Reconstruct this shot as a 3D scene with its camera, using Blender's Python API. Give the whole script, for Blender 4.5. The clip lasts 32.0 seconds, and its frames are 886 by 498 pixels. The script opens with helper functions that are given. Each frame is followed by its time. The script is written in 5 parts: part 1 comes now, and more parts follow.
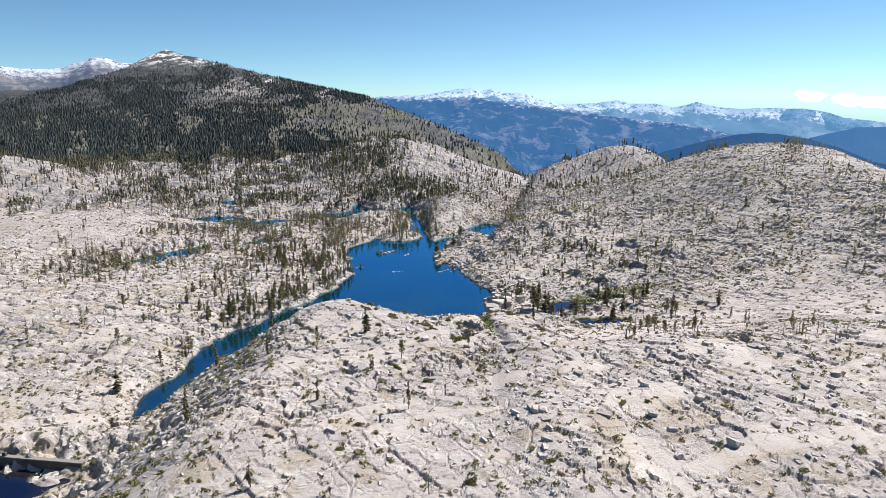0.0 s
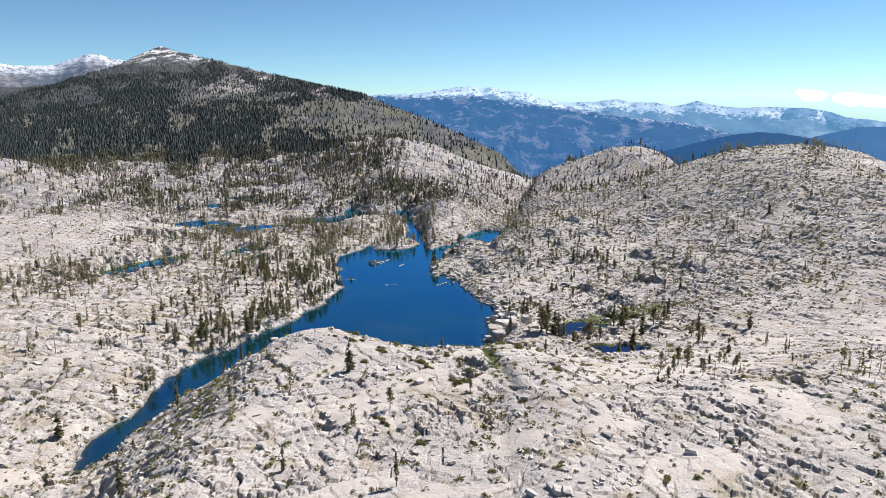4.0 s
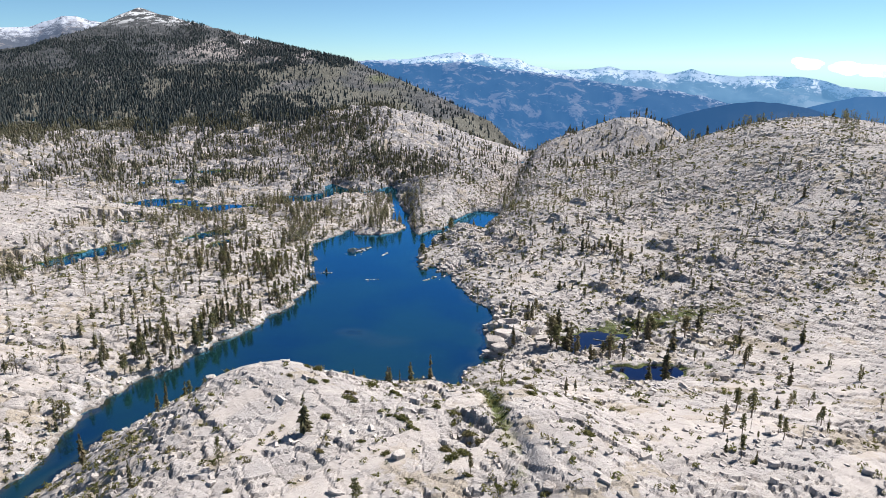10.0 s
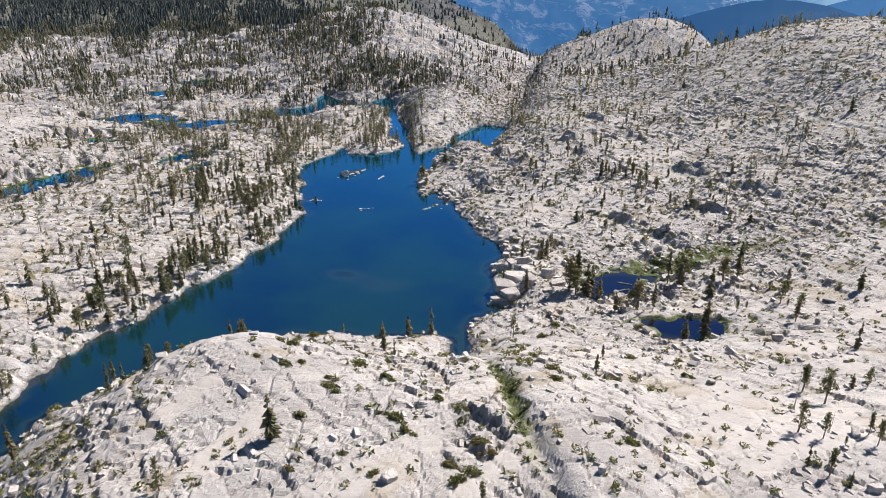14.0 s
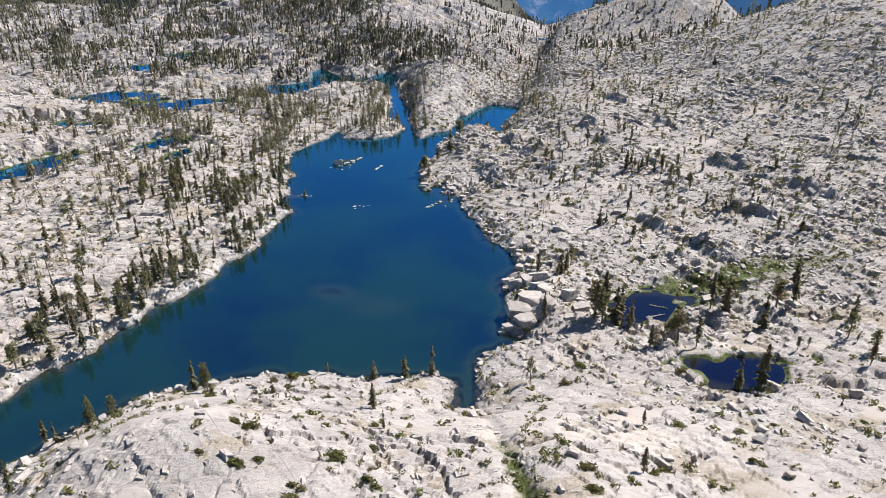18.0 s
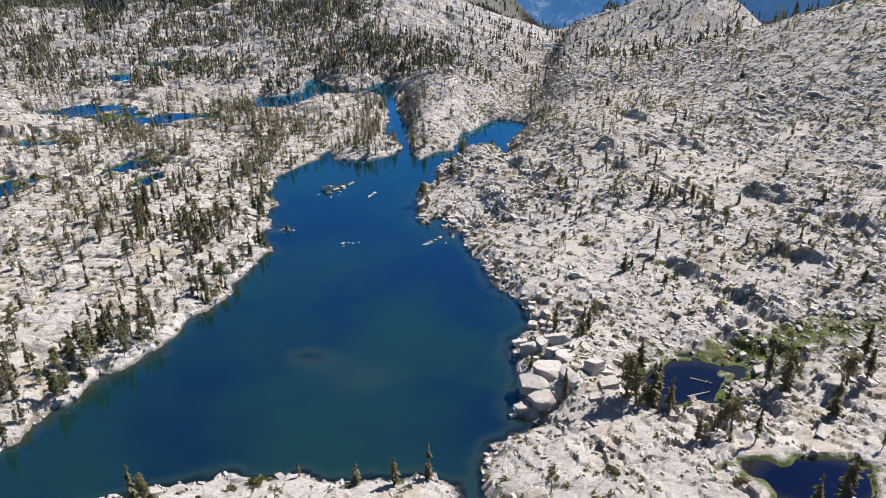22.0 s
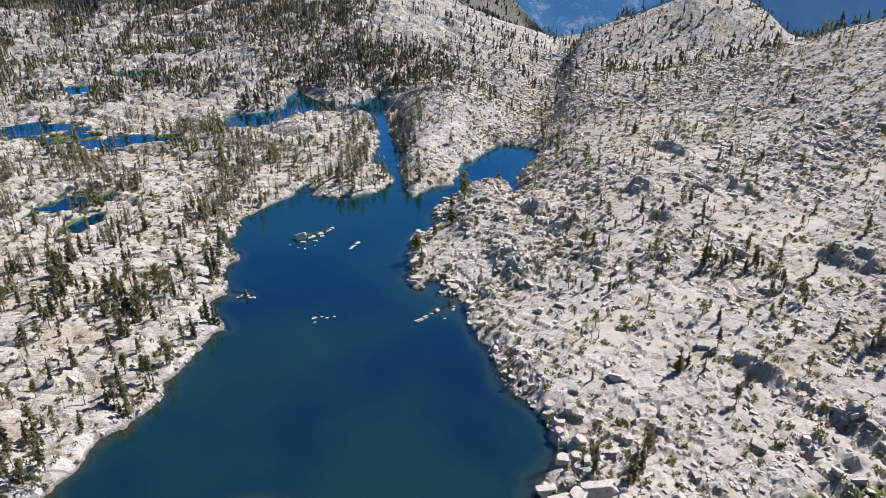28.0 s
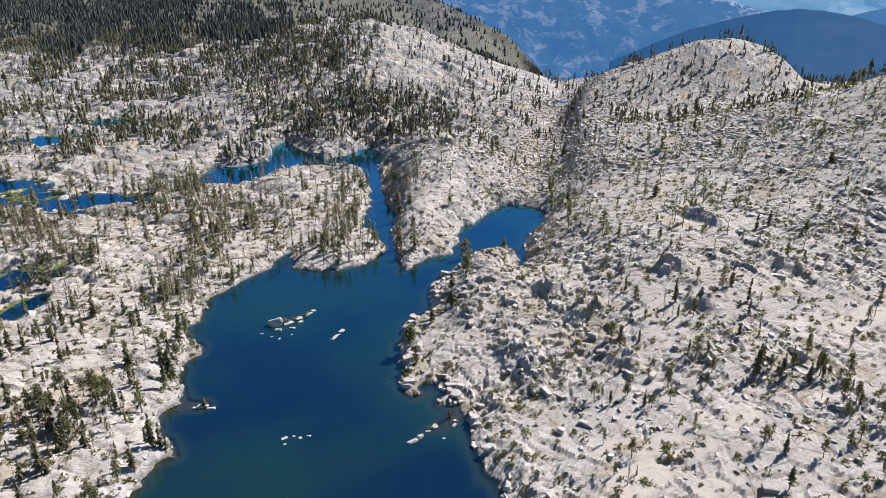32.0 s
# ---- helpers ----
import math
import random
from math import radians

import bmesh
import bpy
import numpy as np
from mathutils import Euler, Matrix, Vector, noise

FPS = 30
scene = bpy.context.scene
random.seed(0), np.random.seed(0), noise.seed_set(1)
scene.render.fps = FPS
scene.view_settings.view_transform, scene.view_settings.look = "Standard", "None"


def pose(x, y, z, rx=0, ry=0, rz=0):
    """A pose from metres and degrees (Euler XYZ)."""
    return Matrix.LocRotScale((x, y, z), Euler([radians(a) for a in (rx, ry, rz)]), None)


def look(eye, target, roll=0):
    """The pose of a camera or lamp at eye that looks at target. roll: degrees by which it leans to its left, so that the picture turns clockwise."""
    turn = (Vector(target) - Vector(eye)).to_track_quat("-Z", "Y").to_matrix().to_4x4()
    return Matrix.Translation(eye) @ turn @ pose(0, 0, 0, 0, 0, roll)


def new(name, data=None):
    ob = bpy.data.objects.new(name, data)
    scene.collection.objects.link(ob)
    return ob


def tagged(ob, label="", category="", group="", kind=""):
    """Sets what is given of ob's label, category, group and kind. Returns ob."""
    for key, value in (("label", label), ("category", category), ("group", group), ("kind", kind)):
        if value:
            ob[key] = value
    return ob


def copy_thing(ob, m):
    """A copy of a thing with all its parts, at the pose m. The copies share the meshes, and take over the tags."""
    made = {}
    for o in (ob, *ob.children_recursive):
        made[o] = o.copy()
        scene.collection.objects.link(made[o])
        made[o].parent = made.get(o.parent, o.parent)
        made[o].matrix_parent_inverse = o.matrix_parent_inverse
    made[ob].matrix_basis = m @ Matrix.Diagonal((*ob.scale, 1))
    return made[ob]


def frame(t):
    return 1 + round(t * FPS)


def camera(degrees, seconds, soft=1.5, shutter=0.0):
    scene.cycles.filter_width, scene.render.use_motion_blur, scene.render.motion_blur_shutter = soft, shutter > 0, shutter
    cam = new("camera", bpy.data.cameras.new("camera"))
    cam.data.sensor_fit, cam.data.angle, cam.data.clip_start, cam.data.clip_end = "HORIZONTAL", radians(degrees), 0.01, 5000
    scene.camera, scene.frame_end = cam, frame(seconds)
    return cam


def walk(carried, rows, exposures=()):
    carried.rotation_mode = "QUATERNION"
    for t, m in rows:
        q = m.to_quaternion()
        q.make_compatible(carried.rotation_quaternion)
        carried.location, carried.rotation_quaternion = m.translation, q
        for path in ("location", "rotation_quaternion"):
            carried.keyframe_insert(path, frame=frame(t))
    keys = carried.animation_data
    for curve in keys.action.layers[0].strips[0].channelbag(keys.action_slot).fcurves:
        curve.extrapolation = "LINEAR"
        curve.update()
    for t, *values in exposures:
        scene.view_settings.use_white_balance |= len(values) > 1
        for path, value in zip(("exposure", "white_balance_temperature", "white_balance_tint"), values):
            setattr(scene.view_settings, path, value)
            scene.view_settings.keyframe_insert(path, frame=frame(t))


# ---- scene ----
cam = camera(65.0, 32.0, soft=0.6)
PATH = [  # seconds, x, y, z, yaw, pitch, roll
    (0, -0.16, -440.60, 111.39, 0.48, -12.28, 0.34),
    (3, -0.18, -411.44, 110.99, 0.41, -12.41, 0.21),
    (6, -0.80, -382.35, 110.60, 0.05, -12.47, 0.16),
    (8, -0.81, -362.97, 110.09, -0.31, -12.66, -0.02),
    (8.5, -0.79, -358.13, 109.93, -0.31, -12.72, -0.07),
    (9, -0.77, -353.30, 109.75, -0.35, -13.10, -0.12),
    (9.5, -0.76, -348.47, 109.53, -0.43, -14.26, -0.15),
    (10, -0.74, -343.65, 109.27, -0.46, -15.03, -0.19),
    (10.5, -0.73, -338.84, 108.98, -0.52, -15.96, -0.20),
    (11, -0.71, -334.04, 108.71, -0.49, -16.94, -0.19),
    (11.5, -0.70, -329.28, 108.43, -0.59, -17.86, -0.13),
    (12, -0.71, -324.54, 108.14, -0.65, -18.82, -0.03),
    (12.5, -0.69, -319.80, 107.88, -0.44, -19.81, 0.07),
    (13, -0.63, -315.01, 107.72, -0.42, -20.84, 0.13),
    (13.5, -0.53, -310.20, 107.64, -0.34, -21.69, 0.15),
    (14, -0.42, -305.36, 107.59, -0.38, -22.67, 0.17),
    (14.5, -0.30, -300.52, 107.56, -0.35, -23.63, 0.18),
    (15, -0.17, -295.68, 107.56, -0.26, -24.55, 0.18),
    (15.5, -0.04, -290.83, 107.55, -0.17, -25.20, 0.18),
    (16, 0.08, -285.99, 107.54, -0.08, -25.40, 0.19),
    (16.5, 0.21, -281.14, 107.53, 0.01, -25.43, 0.19),
    (17, 0.34, -276.30, 107.53, 0.10, -25.43, 0.19),
    (19, 0.68, -257.01, 107.30, 0.10, -25.31, 0.32),
    (21, 1.00, -238.27, 106.81, 0.23, -25.31, 0.31),
    (23, 1.01, -219.41, 105.78, 0.28, -25.19, 0.28),
    (25, 0.57, -200.18, 104.53, 0.16, -25.08, -0.09),
    (28, 0.11, -171.71, 103.71, 0.17, -25.19, -0.24),
    (29, -0.00, -162.25, 103.66, 0.11, -25.22, -0.22),
    (29.5, -0.05, -157.52, 103.69, 0.11, -25.22, -0.20),
    (30, -0.10, -152.79, 103.71, 0.10, -24.82, -0.19),
    (30.5, -0.18, -148.04, 103.74, 0.05, -24.29, -0.23),
    (31, -0.26, -143.28, 103.79, 0.02, -23.71, -0.27),
    (31.5, -0.31, -138.47, 103.84, -0.01, -23.09, -0.29),
    (32, -0.36, -133.65, 103.91, -0.05, -22.30, -0.30),
]
walk(cam, [(t, pose(x, y, z, 90 + p, r, w)) for t, x, y, z, w, p, r in PATH])

# ---- world, sun, exposure ----
SUN_AZ, SUN_EL = 54.0, 46.0  # azimuth from +y towards +x, elevation, degrees
world = bpy.data.worlds.new("sky")
scene.world = world
world.use_nodes = True
wn = world.node_tree.nodes
sky = wn.new("ShaderNodeTexSky")
sky.sky_type = "NISHITA"
sky.sun_disc = False
sky.sun_elevation = radians(SUN_EL)
sky.sun_rotation = radians(SUN_AZ)
sky.altitude = 2500
sky.air_density, sky.dust_density, sky.ozone_density = 0.75, 0.25, 1.6
wn["Background"].inputs[1].default_value = 0.057
tint = wn.new("ShaderNodeMix")
tint.data_type, tint.blend_type = "RGBA", "MULTIPLY"
tint.inputs[0].default_value, tint.inputs[7].default_value = 1.0, (0.81, 1.06, 1.13, 1.0)
world.node_tree.links.new(sky.outputs[0], tint.inputs[6])
world.node_tree.links.new(tint.outputs[2], wn["Background"].inputs[0])
sun_way = Vector((math.sin(radians(SUN_AZ)) * math.cos(radians(SUN_EL)), math.cos(radians(SUN_AZ)) * math.cos(radians(SUN_EL)), math.sin(radians(SUN_EL))))
sun_data = bpy.data.lights.new("sun", "SUN")
sun_data.energy, sun_data.angle, sun_data.color = 5.0, radians(0.5), (1.0, 0.945, 0.885)
sun = new("sun", sun_data)
sun.matrix_world = look(sun_way * 900, (0, 0, 0))
scene.view_settings.exposure = 0.88


# ---- noise ----
def rnd(ix, iy, seed):
    h = (ix.astype(np.int64) * 374761393 + iy.astype(np.int64) * 668265263 + seed * 974634777) & 0xFFFFFFFF
    h = ((h ^ (h >> 13)) * 1274126177) & 0xFFFFFFFF
    h = ((h ^ (h >> 16)) * 2246822519) & 0xFFFFFFFF
    return ((h ^ (h >> 15)) & 0xFFFFFF) / 16777216.0


def vnoise(x, y, seed=0):
    """Smooth noise, -1 to 1, one cell a unit."""
    ix, iy = np.floor(x), np.floor(y)
    fx, fy = x - ix, y - iy
    ux, uy = fx * fx * (3 - 2 * fx), fy * fy * (3 - 2 * fy)
    a, b = rnd(ix, iy, seed), rnd(ix + 1, iy, seed)
    c, d = rnd(ix, iy + 1, seed), rnd(ix + 1, iy + 1, seed)
    return 2 * (a + (b - a) * ux + (c - a) * uy + (a - b - c + d) * ux * uy) - 1


def fbm(x, y, octaves=4, seed=0):
    v, a, s = 0.0, 0.5, 0.0
    for k in range(octaves):
        v = v + a * vnoise(x * 2 ** k + 17.3 * k, y * 2 ** k - 9.1 * k, seed + k)
        s, a = s + a, a * 0.5
    return v / s


def cells(x, y, seed=0, round_off=0.35):
    """Jointed blocks: distance to the joint, a value for each block, a second value, and the offset from its middle."""
    ix, iy = np.floor(x), np.floor(y)
    f1 = np.full(x.shape, 9.0)
    f2 = np.full(x.shape, 9.0)
    val, other, ox, oy = (np.zeros(x.shape) for _ in range(4))
    for i in (-1, 0, 1):
        for j in (-1, 0, 1):
            cx, cy = ix + i, iy + j
            a, b = rnd(cx, cy, seed), rnd(cx, cy, seed + 1)
            dx, dy = x - (cx + 0.1 + 0.8 * a), y - (cy + 0.1 + 0.8 * b)
            d = np.maximum(np.abs(dx), np.abs(dy)) * (1 - round_off) + np.hypot(dx, dy) * round_off
            near = d < f1
            f2 = np.where(near, f1, np.minimum(f2, d))
            val = np.where(near, (a * 7.31 + b * 3.17) % 1.0, val)
            other = np.where(near, (a * 5.77 + b * 9.41) % 1.0, other)
            ox, oy = np.where(near, dx, ox), np.where(near, dy, oy)
            f1 = np.where(near, d, f1)
    return f2 - f1, val, other, ox, oy


def ramp(a, b, v):
    t = np.clip((v - a) / (b - a), 0, 1)
    return t * t * (3 - 2 * t)


def hill(x, y, cx, cy, rx, ry, h, turn=0.0, back=0.0):
    c, s = math.cos(radians(turn)), math.sin(radians(turn))
    u, v = ((x - cx) * c + (y - cy) * s) / rx, ((y - cy) * c - (x - cx) * s) / ry
    if back:
        v = np.where(v > 0, v * ry / back, v)
    return h * np.exp(-(u * u + v * v))


# ---- plan of the lake: outline at the water's level, metres ----
WEST_SHORE = [(-118, -199), (-116, -185), (-112, -169), (-115, -156), (-112, -135), (-105, -116), (-98, -108), (-96, -99), (-92, -92), (-87, -79),
              (-78, -67), (-76, -55), (-68, -38), (-67, -18), (-62, -5), (-69, 8), (-67, 16), (-71, 32), (-70, 40), (-76, 52), (-78, 73), (-72, 86), (-64, 100), (-59, 116), (-54, 101)]
NORTH_BAYS = [(-38, 98), (-29, 105), (-21, 119), (-29, 136), (-34, 145), (-34, 164), (-33, 181), (-37, 205), (-44, 235), (-59, 237), (-74, 230), (-90, 219), (-103, 203),
              (-120, 202), (-129, 215), (-128, 234), (-112, 238), (-99, 248), (-102, 282), (-98, 298), (-81, 269), (-68, 252), (-57, 261), (-43, 286), (-36, 263),
              (-31, 205), (-27, 178), (-21, 161), (-22, 139), (-15, 99), (-4, 110), (3, 115), (7, 127), (7, 142), (14, 148), (20, 160), (26, 173), (36, 174), (48, 166)]
EAST_SHORE = [(44, 150), (36, 135), (32, 122), (29, 97), (26, 95), (28, 110), (27, 120), (15, 116), (6, 101), (0, 93), (-5, 79), (-5, 66), (-12, 53), (-11, 36), (-12, 26),
              (-7, 19), (-5, 24), (-1, 24), (-1, 16), (5, 15), (6, 4), (9, -6), (12, -16), (14, -28), (20, -40), (27, -54), (19, -62), (18, -70), (21, -80), (18, -89),
              (15, -94), (21, -99), (12, -106), (8, -113), (8, -131), (3, -131), (2, -119)]
SOUTH_SHORE = [(-5, -117), (-18, -118), (-32, -116), (-49, -117), (-61, -121), (-76, -126), (-85, -138), (-94, -151), (-101, -156), (-103, -168), (-106, -182), (-108, -205), (-113, -214)]
LAKE = np.array(WEST_SHORE + NORTH_BAYS + EAST_SHORE + SOUTH_SHORE, float)
# small tarns: x, y, half-length, half-width, turn, level
TARNS = [(74, -124, 12, 6.0, 0, 6.0), (61, -87, 11, 7.5, 20, 2.6), (-194, 33, 29, 10, 60, 4.4), (-210, 110, 14, 7, 0, 4.8), (-216, 178, 20, 12, 10, 5.0), (-186, 166, 12, 7, 20, 5.012),
         (-131, 62, 9, 5, 70, 3.2), (-153, 160, 20, 9, 10, 4.97), (-146, 82, 13, 7, 60, 3.0), (-236, 266, 20, 10, 20, 6.5), (-212, 312, 15, 9, 0, 8.0), (-560, 735, 60, 24, 10, 24.0), (-66, 341, 17, 6, 0, 13.0), (91, 416, 7, 4, 30, 3.4)]
LOWER_TARN = (-142, -264, 24, 12, 10, 0.7)


def outline_distance(x, y, ring):
    """Distance to a closed outline: negative inside."""
    best = np.full(x.shape, 1e9)
    inside = np.zeros(x.shape, bool)
    for (ax, ay), (bx, by) in zip(ring, np.roll(ring, -1, 0)):
        ex, ey = bx - ax, by - ay
        t = np.clip(((x - ax) * ex + (y - ay) * ey) / (ex * ex + ey * ey + 1e-9), 0, 1)
        best = np.minimum(best, (x - ax - t * ex) ** 2 + (y - ay - t * ey) ** 2)
        if ay != by:
            inside ^= ((ay > y) != (by > y)) & (x < ax + (y - ay) / (by - ay) * ex)
    return np.where(inside, -1, 1) * np.sqrt(best)


def lake_distance(x, y):
    d = np.full(x.shape, 200.0)
    near = (x > -330) & (x < 250) & (y > -420) & (y < 500)
    xs, ys = x[near] + 1.6 * vnoise(x[near] / 5, y[near] / 5, 71) + 0.7 * vnoise(x[near] / 1.9, y[near] / 1.9, 72), y[near] + 1.6 * vnoise(x[near] / 5, y[near] / 5, 73) + 0.7 * vnoise(x[near] / 1.9, y[near] / 1.9, 74)
    d[near] = outline_distance(xs, ys, LAKE)
    return np.minimum(d, 200)


# crest of the wooded mountain: x, y, height
CREST_X = [-2600, -1756, -1515, -1400, -1335, -1313, -1252, -1192, -1004, -769, -581, -406, -250, -191, -109, -42, 42, 108, 144, 260]
CREST_Y = [2300, 2373, 2510, 2570, 2598, 2715, 2740, 2710, 2617, 2375, 2216, 2046, 1865, 1771, 1576, 1478, 1278, 1075, 871, 760]
CREST_Z = [145, 150, 165, 192, 236, 300, 328, 314, 268, 218, 176, 142, 113, 88, 68, 44, 15, -5, -38, -160]


def land(x, y):
    """The large forms of the ground, before the water is cut in."""
    west, far = ramp(60, -140, x), ramp(150, 650, y)
    z = 4.5 + 2.2 * fbm(x / 60, y / 60, 3, 5) + 2.4 * fbm(x / 170, y / 170, 2, 9)
    z = z + 18 * west * far
    # knoll and bench before the lake
    knoll = 27 * ramp(-112, -196, y) * ramp(-112, -52, x) * ramp(46, 14, x)
    bench = 27 * ramp(-96, -238, y) * ramp(12, 44, x)
    z = z + knoll + bench + hill(x, y, -43, -172, 20, 16, 6)
    gully = np.exp(-((x - 7 - 0.12 * (-135 - y) + 1.2 * np.sin(y / 17)) / 1.9) ** 2) * ramp(-120, -140, y) * ramp(-260, -205, y)
    z = z - 1.3 * gully
    z = z + hill(x, y, 30, -86, 9, 12, 6)
    # east hill, its domes and the hills west of the lake
    z = z + hill(x, y, 289, 183, 163, 182, 63.4, 0, 115) * (1 - 0.62 * ramp(312, 405, x)) + hill(x, y, 203, 392, 104, 42, 48, 20) + hill(x, y, 289, 393, 27, 40, -13) + hill(x, y, 70, 62, 34, 60, 8)
    z = z + hill(x, y, 420, -60, 190, 140, 34)
    z = z + hill(x, y, -50, 520, 92, 150, 34) + hill(x, y, -190, 610, 160, 140, 14) + hill(x, y, -5, 215, 30, 55, 14)
    z = z + hill(x, y, -310, 110, 110, 100, 13) + hill(x, y, -200, -125, 75, 60, 10) + hill(x, y, -530, 330, 110, 120, 42) + hill(x, y, -400, -120, 140, 140, 22)
    z = z + hill(x, y, -17, 160, 9, 40, 5) + hill(x, y, 16, 80, 14, 26, 6)
    # talus valley that leads out between the domes, and the gorge behind it
    t = np.clip((y - 175) / 290, 0, 1.2)
    run = np.exp(-((x - 42 - 58 * t) / 17) ** 2) * ramp(165, 190, y) * ramp(640, 520, y)
    z = z * (1 - 0.85 * run)
    side = x - 42 - 58 * t
    z = z + 6 * ramp(10, 22, side) * np.where(side > 20, np.exp(-((side - 20) / 34) ** 2), 1) * ramp(165, 215, y) * ramp(470, 400, y)
    z = z - 420 * ramp(520, 900, y) * ramp(40, 240, x + 0.22 * (y - 520)) - 420 * ramp(700, 1500, y) * ramp(-200, 200, x)
    # wooded mountain
    yc, zc = np.interp(x, CREST_X, CREST_Y), np.interp(x, CREST_X, CREST_Z)
    foot = np.interp(x, [-900, -200, 60, 160], [640, 720, 640, 560])
    s = (y - foot) / (yc - foot)
    rise = np.where(s < 1, np.clip(s, 0, 1) ** np.interp(x, [-1300, -700, -200], [1.75, 1.25, 0.95]), np.maximum(0, 1 - (s - 1) * 1.6))
    mount = np.interp(x, [-900, -200, 60, 260], [24, 28, -10, -200]) + (zc - np.interp(x, [-900, -200, 60, 260], [24, 28, -10, -200])) * rise
    rough = ramp(0.02, 0.3, s) * ramp(1.02, 0.8, s)
    mount = mount + rough * (16 * fbm(x / 220, y / 220, 4, 31) - 6)
    w = ramp(-0.05, 0.06, s)
    z = z * (1 - w) + mount * w
    z = np.where(s > 1.5, np.minimum(z, -500), z)
    return z


def tarn_radius(x, y, tarn):
    cx, cy, a, b, turn, level = tarn
    c, s = math.cos(radians(turn)), math.sin(radians(turn))
    u, v = ((x - cx) * c + (y - cy) * s) / a, ((y - cy) * c - (x - cx) * s) / b
    return np.hypot(u, v) * (1 + 0.42 * vnoise(x / 5 + cx, y / 5, 81) + 0.2 * vnoise(x / 2.2, y / 2.2, 83))


# shoals that rise from the lake's bed: x, y, half-length, half-width, turn, height over the bed's level
SHOALS = [(-47, 57, 10, 6, 40, 9), (-31, 51, 6, 4, 60, 7), (-59, 14, 6, 4, 0, 8), (-34, 1, 8, 4, 10, 7), (-4, 4, 9, 4, 40, 8), (-19, -82, 24, 14, 15, 8.2), (-38, -70, 13, 9, 0, 8.0)]


# steep outcrops on the hillside: x, y, half-length, half-width, turn, height
OUTCROPS = [(83, -45, 14, 3.6, -58, 2.4), (91, -57, 9, 5, -50, 2.6), (76, -32, 7, 3, -60, 2.6), (70, 61, 5, 4, 20, 5), (72, 40, 6, 3, -50, 3.5), (118, 9, 10, 4, -45, 4.5), (46, 22, 7, 3, -55, 3), (42, 46, 5, 3.4, 20, 3.5), (24, 24, 4, 9, 0, 3),
            (112, -34, 10, 3.5, -45, 3.5), (140, -22, 12, 4, -50, 4), (104, 60, 9, 3.4, -52, 3.5), (92, 97, 9, 4, -55, 4), (34, 62, 5, 5, 40, 4),
            (16, -8, 4, 9, 15, 3.4), (21, -25, 4, 8, 15, 3), (12, 11, 4, 8, 10, 3.4), (27, -42, 4, 7, 20, 2.6), (20, 30, 5, 8, 10, 3), (8, 60, 5, 14, 0, 3.4), (14, 88, 6, 10, 20, 3.4)]


# smooth bare slabs: x, y, half-length, half-width, turn
PLATES = [(41, -19, 7, 4.2, 35), (47, -10, 5.5, 2.4, 33), (37, -9, 4.5, 2, 33), (55, -12, 5, 2.6, 30), (54, -23, 3.4, 2.6, 40), (66, -4, 5, 2.6, 30), (-126, -222, 7.5, 5, 20), (-139, -233, 9, 4, 10), (-124, -192, 5, 3.4, 60),
          (-37, -207, 10, 2.6, 62), (-48, -196, 7, 2.2, 60), (84, -66, 5, 3.8, -40), (80, -56, 6, 2.2, -50), (112, 30, 9, 4, 30), (60, 40, 6, 3, 35), (95, -150, 8, 4, 30), (40, -150, 7, 3, 40), (150, 60, 10, 5, 30)]


def plates(x, y):
    """How far a place belongs to a smooth slab, 0 to 1."""
    c, s = math.cos(radians(32)), math.sin(radians(32))
    m = (0.5 + 0.3 * ramp(-95, -125, y)) * ramp(0.26, 0.4, fbm((x * c + y * s) / 24, (y * c - x * s) / 11, 3, 91) + 0.1 * ramp(-95, -125, y) * ramp(0, 25, x)) * (np.abs(y) < 420)
    for cx, cy, a, b, turn in PLATES:
        near = (np.abs(x - cx) < 16) & (np.abs(y - cy) < 16)
        c, s = math.cos(radians(turn)), math.sin(radians(turn))
        dx, dy = x[near] - cx, y[near] - cy
        q = np.maximum(np.abs(dx * c + dy * s + 0.35 * (dy * c - dx * s)) / a, np.abs(dy * c - dx * s) / b) + 0.12 * vnoise(x[near] / 1.6, y[near] / 1.6, 93)
        m[near] = np.maximum(m[near], ramp(1.08, 0.92, q))
    return m


